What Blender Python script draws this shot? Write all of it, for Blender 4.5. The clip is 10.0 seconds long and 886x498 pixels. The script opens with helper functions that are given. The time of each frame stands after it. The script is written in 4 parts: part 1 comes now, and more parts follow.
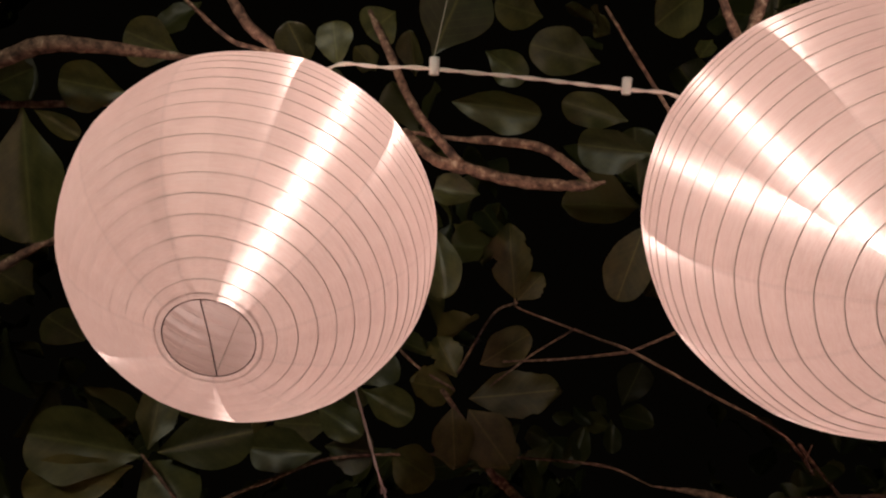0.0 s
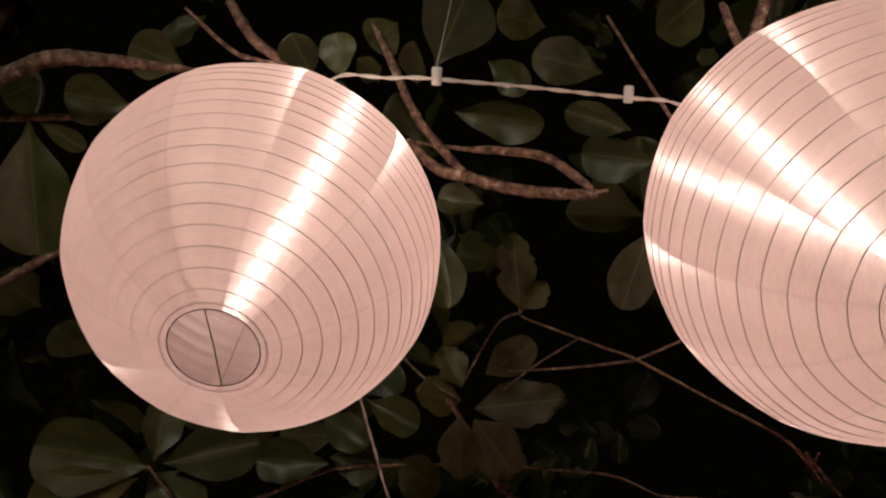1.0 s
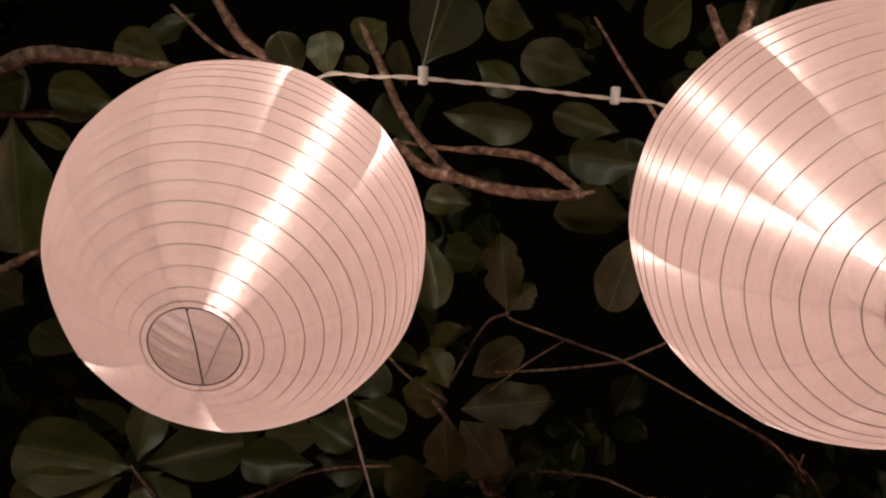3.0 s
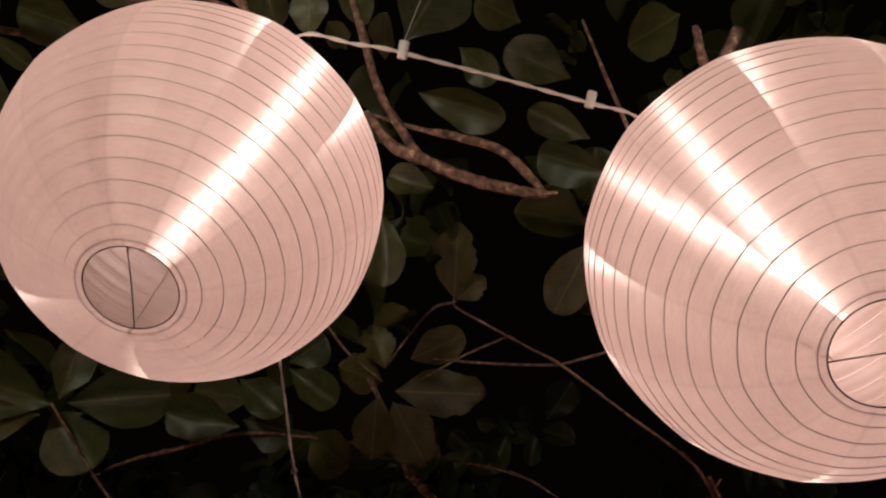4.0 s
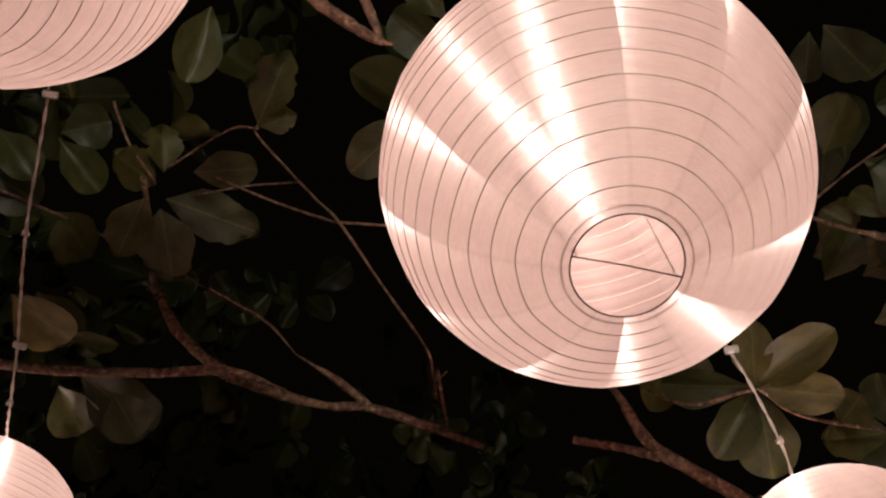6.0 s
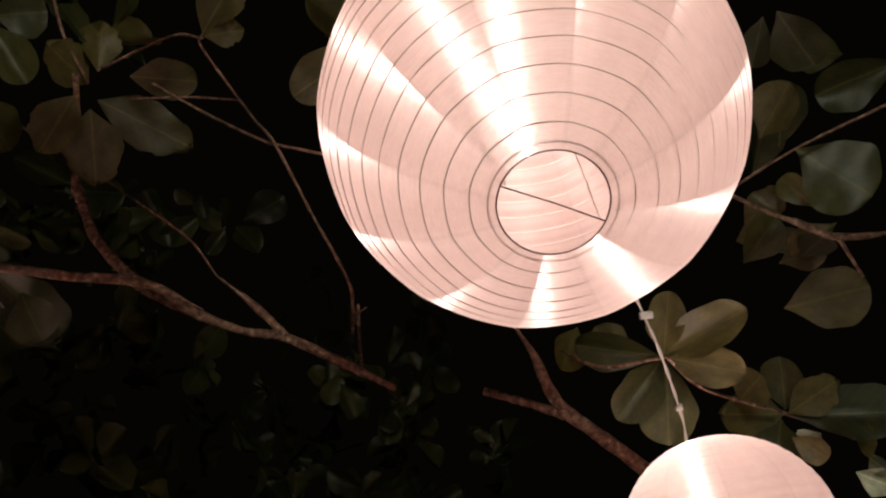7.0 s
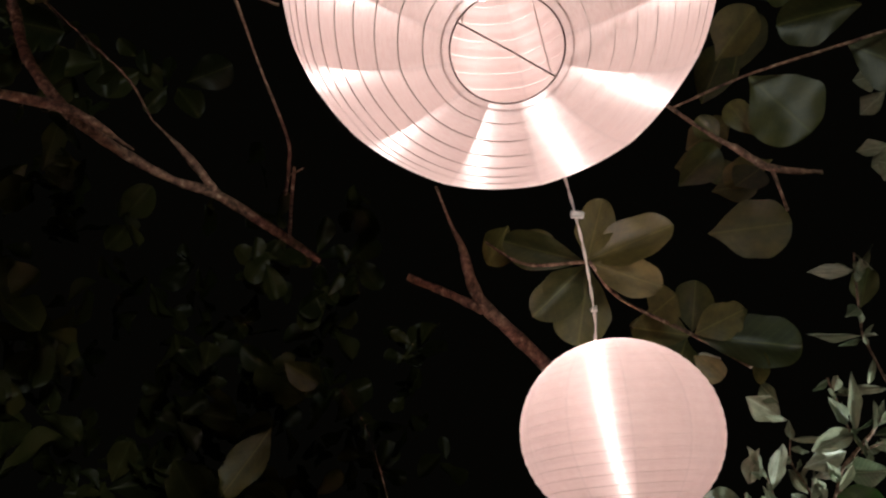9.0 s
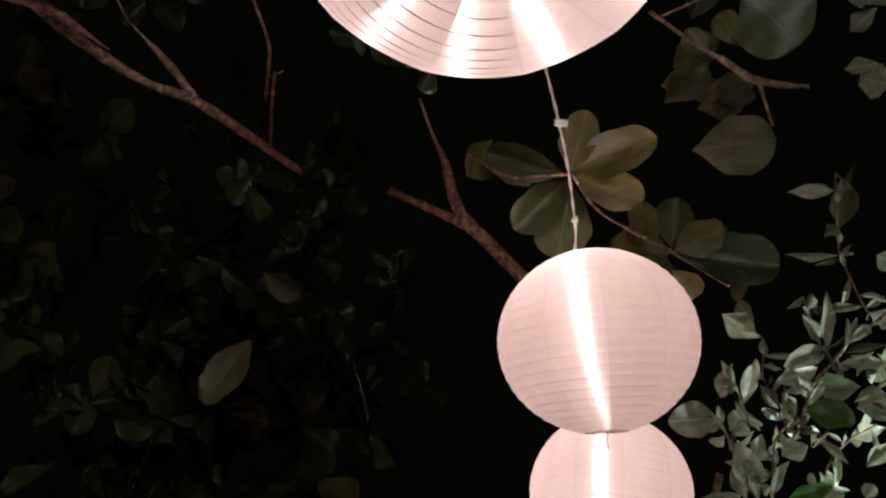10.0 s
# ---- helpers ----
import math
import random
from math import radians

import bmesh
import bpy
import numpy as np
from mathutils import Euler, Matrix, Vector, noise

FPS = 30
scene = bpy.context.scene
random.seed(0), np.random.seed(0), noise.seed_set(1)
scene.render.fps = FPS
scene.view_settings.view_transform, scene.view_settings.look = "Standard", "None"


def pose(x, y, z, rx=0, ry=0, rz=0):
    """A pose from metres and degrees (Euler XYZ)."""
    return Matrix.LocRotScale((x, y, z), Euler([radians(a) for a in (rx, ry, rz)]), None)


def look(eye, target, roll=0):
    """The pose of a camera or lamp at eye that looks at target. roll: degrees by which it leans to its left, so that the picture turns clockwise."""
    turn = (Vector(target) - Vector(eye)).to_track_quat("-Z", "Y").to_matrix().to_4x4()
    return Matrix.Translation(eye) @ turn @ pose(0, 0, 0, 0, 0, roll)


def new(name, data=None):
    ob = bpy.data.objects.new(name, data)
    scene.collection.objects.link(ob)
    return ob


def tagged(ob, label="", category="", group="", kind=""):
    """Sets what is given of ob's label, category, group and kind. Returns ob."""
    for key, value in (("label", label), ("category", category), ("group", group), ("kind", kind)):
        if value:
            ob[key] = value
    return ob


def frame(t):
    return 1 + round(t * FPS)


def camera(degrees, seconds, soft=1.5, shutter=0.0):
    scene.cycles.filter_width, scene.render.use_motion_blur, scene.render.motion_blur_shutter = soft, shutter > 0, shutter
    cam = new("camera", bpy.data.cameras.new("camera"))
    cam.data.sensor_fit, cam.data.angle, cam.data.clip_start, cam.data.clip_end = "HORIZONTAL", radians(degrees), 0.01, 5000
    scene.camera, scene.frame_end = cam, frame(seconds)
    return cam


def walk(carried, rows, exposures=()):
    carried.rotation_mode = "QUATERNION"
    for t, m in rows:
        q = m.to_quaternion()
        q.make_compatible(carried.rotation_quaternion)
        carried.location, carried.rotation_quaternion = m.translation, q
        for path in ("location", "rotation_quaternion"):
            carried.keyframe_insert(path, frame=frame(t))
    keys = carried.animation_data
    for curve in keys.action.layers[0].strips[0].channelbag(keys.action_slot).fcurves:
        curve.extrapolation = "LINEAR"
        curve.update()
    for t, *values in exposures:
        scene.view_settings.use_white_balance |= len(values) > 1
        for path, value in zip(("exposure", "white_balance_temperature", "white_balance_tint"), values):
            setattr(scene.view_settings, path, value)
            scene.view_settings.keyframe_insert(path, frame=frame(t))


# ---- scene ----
cam = camera(56.4, 10.0, soft=2.2)
PATH = [
    (0, (0.039, 0.004, 1.544), (0.042, 1.202, 3.145), -0.8),
    (0.5, (0.04, 0.002, 1.542), (0.033, 1.189, 3.152), -0.6),
    (1, (0.041, 0.004, 1.541), (0.031, 1.181, 3.158), -0.7),
    (1.5, (0.041, 0.002, 1.54), (0.021, 1.168, 3.165), -0.7),
    (2, (0.039, 0.004, 1.542), (0.014, 1.165, 3.17), -0.7),
    (2.5, (0.043, 0.006, 1.542), (0.038, 1.171, 3.167), -1.4),
    (4, (0.049, 0.0145, 1.5435), (0.1685, 1.2085, 3.1455), 2.8),
    (4.5, (0.0593, 0.0267, 1.5379), (0.3243, 1.2193, 3.1186), 4.97),
    (5, (0.0665, 0.0403, 1.5325), (0.4979, 1.2569, 3.0511), 4.29),
    (6.5, (0.103, 0.066, 1.527), (0.792, 1.275, 2.963), 7.9),
    (7, (0.111, 0.073, 1.517), (0.897, 1.264, 2.918), 8.6),
    (7.5, (0.123, 0.09, 1.514), (0.967, 1.282, 2.881), 10.0),
    (8, (0.127, 0.098, 1.509), (1.03, 1.282, 2.844), 11.4),
    (8.5, (0.137, 0.099, 1.498), (1.091, 1.282, 2.799), 12.3),
    (9, (0.141, 0.095, 1.48), (1.145, 1.267, 2.752), 12.2),
    (9.5, (0.151, 0.105, 1.47), (1.2, 1.276, 2.706), 11.9),
    (10, (0.169, 0.107, 1.455), (1.282, 1.298, 2.613), 11.8),
]
walk(cam, [(t, look(eye, target, roll)) for t, eye, target, roll in PATH],
     [(0, 0.0, 6500, 10), (2.7, 0.0, 6500, 10), (4.8, -0.1, 6500, 10), (6.5, 0.33, 6300, 7), (8, 0.4, 5950, 3), (10, 0.4, 5520, 0)])

# ---- light ----
world = bpy.data.worlds.new("night")
scene.world = world
world.use_nodes = True
bg = world.node_tree.nodes["Background"]
bg.inputs["Color"].default_value = (0.37, 0.30, 0.20, 1)
bg.inputs["Strength"].default_value = 0.0030


def lamp(name, kind, where, watts, colour, size):
    data = bpy.data.lights.new(name, kind)
    data.energy, data.color = watts, colour
    if kind == "AREA":
        data.size = size
    else:
        data.shadow_soft_size = size
    ob = new(name, data)
    ob.matrix_basis = where
    return ob


# an added, unseen fill lamp behind the camera that brightens leaves and cords
lamp("fill_light", "AREA", look((-0.8, -1.6, 1.6), (0.1, 1.0, 2.4)), 5.0, (1.0, 0.93, 0.74), 0.3).data.spread = radians(110)
# a white garden lamp that shines on the bush
lamp("garden_lamp", "AREA", look((1.9, -0.35, 0.6), (1.64, 0.43, 2.0)), 1.45, (1.0, 0.98, 0.86), 0.12).data.spread = radians(21)
LED_COLOUR = (1.0, 0.735, 0.655)


# ---- materials ----
def material(name, colour, rough=0.5, metal=0.0):
    m = bpy.data.materials.new(name)
    m.use_nodes = True
    b = m.node_tree.nodes["Principled BSDF"]
    b.inputs["Base Color"].default_value = (*colour, 1)
    b.inputs["Roughness"].default_value = rough
    b.inputs["Metallic"].default_value = metal
    return m, m.node_tree, b


def node(tree, kind, **values):
    n = tree.nodes.new(kind)
    for key, value in values.items():
        n.inputs[key].default_value = value
    return n


def ramp(tree, source, stops):
    n = tree.nodes.new("ShaderNodeValToRGB")
    el = n.color_ramp.elements
    while len(el) < len(stops):
        el.new(0.5)
    for e, (at, c) in zip(el, stops):
        e.position, e.color = at, (*c, 1)
    tree.links.new(source, n.inputs["Fac"])
    return n


def nylon(gores):
    """Thin satin nylon: it scatters light through, and its threads, which run round the lantern, draw the bulb out into a streak."""
    m = bpy.data.materials.new("satin_nylon")
    m.use_nodes = True
    t = m.node_tree
    t.nodes.remove(t.nodes["Principled BSDF"])
    out = t.nodes["Material Output"]
    uv = node(t, "ShaderNodeUVMap")
    stretch = node(t, "ShaderNodeMapping")
    stretch.inputs["Scale"].default_value = (26, 5, 1)
    t.links.new(uv.outputs["UV"], stretch.inputs["Vector"])
    crease = node(t, "ShaderNodeTexNoise", Scale=1.0, Detail=5.0, Roughness=0.6)
    t.links.new(stretch.outputs["Vector"], crease.inputs["Vector"])
    fine = node(t, "ShaderNodeMapping")
    fine.inputs["Scale"].default_value = (60, 420, 1)
    t.links.new(uv.outputs["UV"], fine.inputs["Vector"])
    weave = node(t, "ShaderNodeTexNoise", Scale=1.0, Detail=2.0)
    t.links.new(fine.outputs["Vector"], weave.inputs["Vector"])
    tint = ramp(t, crease.outputs["Fac"], [(0.3, (0.83, 0.69, 0.65)), (0.7, (0.93, 0.80, 0.76))])
    # the cloth throws back a deeper pink than it lets through
    inner = ramp(t, crease.outputs["Fac"], [(0.3, (0.76, 0.58, 0.53)), (0.7, (0.86, 0.68, 0.63))])
    bump = node(t, "ShaderNodeBump", Strength=0.25, Distance=0.002)
    t.links.new(crease.outputs["Fac"], bump.inputs["Height"])
    bump2 = node(t, "ShaderNodeBump", Strength=0.3, Distance=0.0006)
    t.links.new(weave.outputs["Fac"], bump2.inputs["Height"])
    t.links.new(bump.outputs["Normal"], bump2.inputs["Normal"])
    through_it = node(t, "ShaderNodeBsdfTranslucent")
    back = node(t, "ShaderNodeBsdfDiffuse")
    for b in (through_it, back):
        t.links.new(bump2.outputs["Normal"], b.inputs["Normal"])
    soft = node(t, "ShaderNodeMixShader", Fac=0.36)
    t.links.new(through_it.outputs[0], soft.inputs[1])
    t.links.new(back.outputs[0], soft.inputs[2])
    # each of the sewn gores has its threads running straight across it
    co = node(t, "ShaderNodeTexCoord")
    xyz = node(t, "ShaderNodeSeparateXYZ")
    t.links.new(co.outputs["Object"], xyz.inputs[0])

    def sums(kind, a, b=None, c=None):
        n = t.nodes.new("ShaderNodeMath")
        n.operation = kind
        for i, v in enumerate((a, b, c)):
            if v is None:
                continue
            if isinstance(v, (int, float)):
                n.inputs[i].default_value = v
            else:
                t.links.new(v, n.inputs[i])
        return n.outputs[0]

    turned = sums("ARCTAN2", xyz.outputs["Y"], xyz.outputs["X"])
    gore = sums("FLOOR", sums("MULTIPLY", turned, gores / (2 * math.pi)))
    mid = sums("MULTIPLY", sums("ADD", gore, 0.5), 2 * math.pi / gores)
    # random gore tone stands in for light caught by threads; cloth doubles along seams
    info = node(t, "ShaderNodeObjectInfo")
    chance = t.nodes.new("ShaderNodeTexWhiteNoise")
    chance.noise_dimensions = "2D"
    pair_up = node(t, "ShaderNodeCombineXYZ")
    t.links.new(gore, pair_up.inputs["X"])
    t.links.new(sums("MULTIPLY", info.outputs["Random"], 37.0), pair_up.inputs["Y"])
    t.links.new(pair_up.outputs[0], chance.inputs["Vector"])
    across = sums("ABSOLUTE", sums("SUBTRACT", sums("FRACT", sums("MULTIPLY", turned, gores / (2 * math.pi))), 0.5))
    wide = sums("SQRT", sums("ADD", sums("POWER", xyz.outputs["X"], 2.0), sums("POWER", xyz.outputs["Y"], 2.0)))
    from_seam = sums("MULTIPLY", sums("SUBTRACT", 0.5, across), sums("MULTIPLY", wide, 2 * math.pi / gores))
    doubled = sums("LESS_THAN", from_seam, 0.0016)
    kept = sums("SUBTRACT", sums("MULTIPLY_ADD", chance.outputs["Value"], 0.09, 0.93), sums("MULTIPLY", doubled, 0.07))
    for source, b in ((tint, through_it), (inner, back)):
        scaled = node(t, "ShaderNodeVectorMath")
        scaled.operation = "SCALE"
        t.links.new(source.outputs["Color"], scaled.inputs[0])
        t.links.new(kept, scaled.inputs["Scale"])
        t.links.new(scaled.outputs[0], b.inputs["Color"])
    tangent = node(t, "ShaderNodeCombineXYZ")
    t.links.new(sums("MULTIPLY", sums("SINE", mid), -1.0), tangent.inputs["X"])
    t.links.new(sums("COSINE", mid), tangent.inputs["Y"])
    round_it = t.nodes.new("ShaderNodeVectorTransform")
    round_it.vector_type, round_it.convert_from, round_it.convert_to = "VECTOR", "OBJECT", "WORLD"
    t.links.new(tangent.outputs[0], round_it.inputs[0])
    # the threads waver a little, so that the streak breaks up at its edges
    waver = node(t, "ShaderNodeVectorMath")
    waver.operation = "MULTIPLY_ADD"
    centred = node(t, "ShaderNodeVectorMath")
    centred.operation = "SUBTRACT"
    centred.inputs[1].default_value = (0.5, 0.5, 0.5)
    wrinkle_map = node(t, "ShaderNodeMapping")
    wrinkle_map.inputs["Scale"].default_value = (60, 260, 1)
    t.links.new(uv.outputs["UV"], wrinkle_map.inputs["Vector"])
    wrinkle = node(t, "ShaderNodeTexNoise", Scale=1.0, Detail=5.0, Roughness=0.7)
    t.links.new(wrinkle_map.outputs["Vector"], wrinkle.inputs["Vector"])
    t.links.new(wrinkle.outputs["Color"], centred.inputs[0])
    t.links.new(centred.outputs[0], waver.inputs[0])
    waver.inputs[1].default_value = (0.14, 0.14, 0.14)
    t.links.new(round_it.outputs[0], waver.inputs[2])
    threads = t.nodes.new("ShaderNodeBsdfHair")
    threads.component = "Transmission"
    threads.inputs["Color"].default_value = (1, 0.95, 0.92, 1)
    threads.inputs["Offset"].default_value = 0
    threads.inputs["RoughnessU"].default_value = 0.016
    threads.inputs["RoughnessV"].default_value = 1.0
    t.links.new(waver.outputs[0], threads.inputs["Tangent"])
    # a faint wide gloss round the streak, and the streak thrown back on the inside
    wide_gloss = t.nodes.new("ShaderNodeBsdfHair")
    wide_gloss.component = "Transmission"
    wide_gloss.inputs["Color"].default_value = (1, 0.86, 0.81, 1)
    wide_gloss.inputs["RoughnessU"].default_value = 0.22
    wide_gloss.inputs["RoughnessV"].default_value = 1.0
    glint = t.nodes.new("ShaderNodeBsdfHair")
    glint.component = "Reflection"
    glint.inputs["Color"].default_value = (1, 0.9, 0.86, 1)
    glint.inputs["RoughnessU"].default_value = 0.03
    glint.inputs["RoughnessV"].default_value = 1.0
    for b in (wide_gloss, glint):
        b.inputs["Offset"].default_value = 0
        t.links.new(round_it.outputs[0], b.inputs["Tangent"])
    for fac, b in ((0.03, wide_gloss), (0.015, glint)):
        layer = node(t, "ShaderNodeMixShader", Fac=fac)
        t.links.new(soft.outputs[0], layer.inputs[1])
        t.links.new(b.outputs[0], layer.inputs[2])
        soft = layer
    both = node(t, "ShaderNodeMixShader")
    # taut and slack patches of the cloth send more or less of it on
    patch = node(t, "ShaderNodeMapRange")
    patch.inputs["From Min"].default_value, patch.inputs["From Max"].default_value = 0.38, 0.62
    patch.inputs["To Min"].default_value, patch.inputs["To Max"].default_value = 0.10, 0.38
    t.links.new(wrinkle.outputs["Fac"], patch.inputs["Value"])
    t.links.new(patch.outputs["Result"], both.inputs["Fac"])
    t.links.new(soft.outputs[0], both.inputs[1])
    t.links.new(threads.outputs[0], both.inputs[2])
    sheen = node(t, "ShaderNodeBsdfGlossy", Roughness=0.35)
    gloss = node(t, "ShaderNodeMixShader", Fac=0.012)
    t.links.new(both.outputs[0], gloss.inputs[1])
    t.links.new(sheen.outputs[0], gloss.inputs[2])
    t.links.new(gloss.outputs[0], out.inputs["Surface"])
    return m


def leaf_material(name, dark, light, dry, gloss):
    m, t, b = material(name, light, gloss)
    info = node(t, "ShaderNodeObjectInfo")
    island = node(t, "ShaderNodeNewGeometry")
    mixed = node(t, "ShaderNodeMath")
    mixed.operation = "ADD"
    t.links.new(info.outputs["Random"], mixed.inputs[0])
    t.links.new(island.outputs["Random Per Island"], mixed.inputs[1])
    wrap = node(t, "ShaderNodeMath")
    wrap.operation = "FRACT"
    t.links.new(mixed.outputs[0], wrap.inputs[0])
    base = ramp(t, wrap.outputs[0], [(0.0, dark), (0.55, light), (0.9, light), (1.0, dry)])
    co = node(t, "ShaderNodeTexCoord")
    noise_big = node(t, "ShaderNodeTexNoise", Scale=4.0, Detail=6.0, Roughness=0.6)
    t.links.new(co.outputs["Object"], noise_big.inputs["Vector"])
    spots = ramp(t, noise_big.outputs["Fac"], [(0.3, (0.45, 0.5, 0.42)), (0.5, (0.85, 0.85, 0.8)), (0.68, (1.25, 1.2, 1.1))])
    mul = node(t, "ShaderNodeMix")
    mul.data_type, mul.blend_type = "RGBA", "MULTIPLY"
    mul.inputs["Factor"].default_value = 0.8
    t.links.new(base.outputs["Color"], mul.inputs["A"])
    t.links.new(spots.outputs["Color"], mul.inputs["B"])
    # veins: the midrib pale, the side veins as fine ridges
    uv = node(t, "ShaderNodeUVMap")
    part_uv = node(t, "ShaderNodeSeparateXYZ")
    t.links.new(uv.outputs["UV"], part_uv.inputs[0])
    aside = node(t, "ShaderNodeMath")
    aside.operation = "ABSOLUTE"
    t.links.new(part_uv.outputs["X"], aside.inputs[0])
    slope = node(t, "ShaderNodeMath")
    slope.operation = "MULTIPLY_ADD"
    t.links.new(aside.outputs[0], slope.inputs[0])
    slope.inputs[1].default_value = -0.55
    t.links.new(part_uv.outputs["Y"], slope.inputs[2])
    wave = node(t, "ShaderNodeMath")
    wave.operation = "SINE"
    many = node(t, "ShaderNodeMath")
    many.operation = "MULTIPLY"
    many.inputs[1].default_value = 62.0
    t.links.new(slope.outputs[0], many.inputs[0])
    t.links.new(many.outputs[0], wave.inputs[0])
    sharp = ramp(t, wave.outputs[0], [(0.75, (0, 0, 0)), (1.0, (1, 1, 1))])
    rib = ramp(t, aside.outputs[0], [(0.0, (1, 1, 1)), (0.03, (0, 0, 0))])
    vein = node(t, "ShaderNodeMix")
    vein.data_type, vein.blend_type = "RGBA", "MIX"
    vein_fac = node(t, "ShaderNodeMath")
    vein_fac.operation = "MULTIPLY_ADD"
    t.links.new(sharp.outputs["Color"], vein_fac.inputs[0])
    vein_fac.inputs[1].default_value = 0.07
    rib_fac = node(t, "ShaderNodeMath")
    rib_fac.operation = "MULTIPLY"
    rib_fac.inputs[1].default_value = 0.4
    t.links.new(rib.outputs["Color"], rib_fac.inputs[0])
    t.links.new(rib_fac.outputs[0], vein_fac.inputs[2])
    t.links.new(vein_fac.outputs[0], vein.inputs["Factor"])
    t.links.new(mul.outputs["Result"], vein.inputs["A"])
    vein.inputs["B"].default_value = tuple(min(1, c * 2.2) for c in light) + (1,)
    t.links.new(vein.outputs["Result"], b.inputs["Base Color"])
    bump = node(t, "ShaderNodeBump", Strength=0.35, Distance=0.001)
    t.links.new(vein_fac.outputs[0], bump.inputs["Height"])
    t.links.new(bump.outputs["Normal"], b.inputs["Normal"])
    thin = node(t, "ShaderNodeBsdfTranslucent")
    t.links.new(vein.outputs["Result"], thin.inputs["Color"])
    mix = node(t, "ShaderNodeMixShader", Fac=0.3)
    t.links.new(b.outputs[0], mix.inputs[1])
    t.links.new(thin.outputs[0], mix.inputs[2])
    t.links.new(mix.outputs[0], t.nodes["Material Output"].inputs["Surface"])
    return m


def bark():
    m, t, b = material("bark", (0.3, 0.2, 0.15), 0.8)
    co = node(t, "ShaderNodeTexCoord")
    coarse = node(t, "ShaderNodeTexNoise", Scale=95.0, Detail=6.0, Roughness=0.65)
    fine = node(t, "ShaderNodeTexNoise", Scale=320.0, Detail=3.0)
    for n in (coarse, fine):
        t.links.new(co.outputs["Object"], n.inputs["Vector"])
    c = ramp(t, coarse.outputs["Fac"], [(0.36, (0.055, 0.030, 0.022)), (0.5, (0.19, 0.108, 0.074)), (0.60, (0.30, 0.19, 0.13)), (0.68, (0.56, 0.44, 0.33))])
    t.links.new(c.outputs["Color"], b.inputs["Base Color"])
    bump = node(t, "ShaderNodeBump", Strength=0.8, Distance=0.003)
    t.links.new(coarse.outputs["Fac"], bump.inputs["Height"])
    bump2 = node(t, "ShaderNodeBump", Strength=0.5, Distance=0.001)
    t.links.new(fine.outputs["Fac"], bump2.inputs["Height"])
    t.links.new(bump.outputs["Normal"], bump2.inputs["Normal"])
    t.links.new(bump2.outputs["Normal"], b.inputs["Normal"])
    return m


def soil():
    m, t, b = material("soil", (0.06, 0.05, 0.04), 0.95)
    co = node(t, "ShaderNodeTexCoord")
    n = node(t, "ShaderNodeTexNoise", Scale=9.0, Detail=8.0)
    t.links.new(co.outputs["Object"], n.inputs["Vector"])
    c = ramp(t, n.outputs["Fac"], [(0.3, (0.03, 0.026, 0.02)), (0.7, (0.09, 0.08, 0.05))])
    t.links.new(c.outputs["Color"], b.inputs["Base Color"])
    bump = node(t, "ShaderNodeBump", Strength=0.6, Distance=0.03)
    t.links.new(n.outputs["Fac"], bump.inputs["Height"])
    t.links.new(bump.outputs["Normal"], b.inputs["Normal"])
    return m


NYLON = {gores: nylon(gores) for gores in (11, 12)}
LEAF = leaf_material("leathery_leaf", (0.036, 0.044, 0.016), (0.088, 0.094, 0.030), (0.17, 0.14, 0.045), 0.42)
BUSH_LEAF = leaf_material("bush_leaf", (0.13, 0.16, 0.09), (0.38, 0.39, 0.28), (0.56, 0.55, 0.44), 0.36)
# LEAF again, yellow-brown and lighter: stronger light on some rosettes, put into colour
BRIGHTER_LEAF = leaf_material("brighter_leaf", (0.080, 0.072, 0.022), (0.122, 0.106, 0.031), (0.15, 0.12, 0.04), 0.5)
GREEN_LEAF = leaf_material("fresh_leaf", (0.04, 0.09, 0.015), (0.06, 0.13, 0.02), (0.07, 0.14, 0.03), 0.4)
BARK = bark()
SOIL = soil()
RIB_WIRE = material("coated_wire", (0.74, 0.63, 0.58), 0.45)[0]
WIRE = material("dark_wire", (0.16, 0.085, 0.07), 0.5, 0.2)[0]
CORD = material("white_cord", (0.86, 0.80, 0.75), 0.45)[0]
PLASTIC = material("white_plastic", (0.90, 0.87, 0.84), 0.35)[0]
THREAD = material("fishing_line", (0.5, 0.5, 0.42), 0.3)[0]
BULB = bpy.data.materials.new("led_bulb")
BULB.use_nodes = True
BULB.node_tree.nodes["Principled BSDF"].inputs["Emission Color"].default_value = (*LED_COLOUR, 1)
BULB.node_tree.nodes["Principled BSDF"].inputs["Emission Strength"].default_value = 20.0


# ---- shapes ----
def mesh_object(name, verts, faces, mat, parent=None, label="", uvs=None, smooth=True):
    me = bpy.data.meshes.new(name)
    me.from_pydata(verts, [], faces)
    if uvs:
        layer = me.uv_layers.new()
        for loop in me.loops:
            layer.data[loop.index].uv = uvs[loop.vertex_index]
    if smooth:
        me.polygons.foreach_set("use_smooth", [True] * len(me.polygons))
    me.materials.append(mat)
    me.update()
    ob = new(name, me)
    ob.parent = parent
    return tagged(ob, label)


def glide(points, steps):
    """Points along a smooth line through the given ones (any number of values each)."""
    p = [Vector(q) for q in points]
    p = [p[0] * 2 - p[1], *p, p[-1] * 2 - p[-2]]
    made = []
    for i in range(1, len(p) - 2):
        a, b, c, d = p[i - 1:i + 3]
        for s in range(steps):
            u = s / steps
            made.append(0.5 * (2 * b + (c - a) * u + (2 * a - 5 * b + 4 * c - d) * u * u + (3 * b - a - 3 * c + d) * u ** 3))
    made.append(p[-2])
    return made


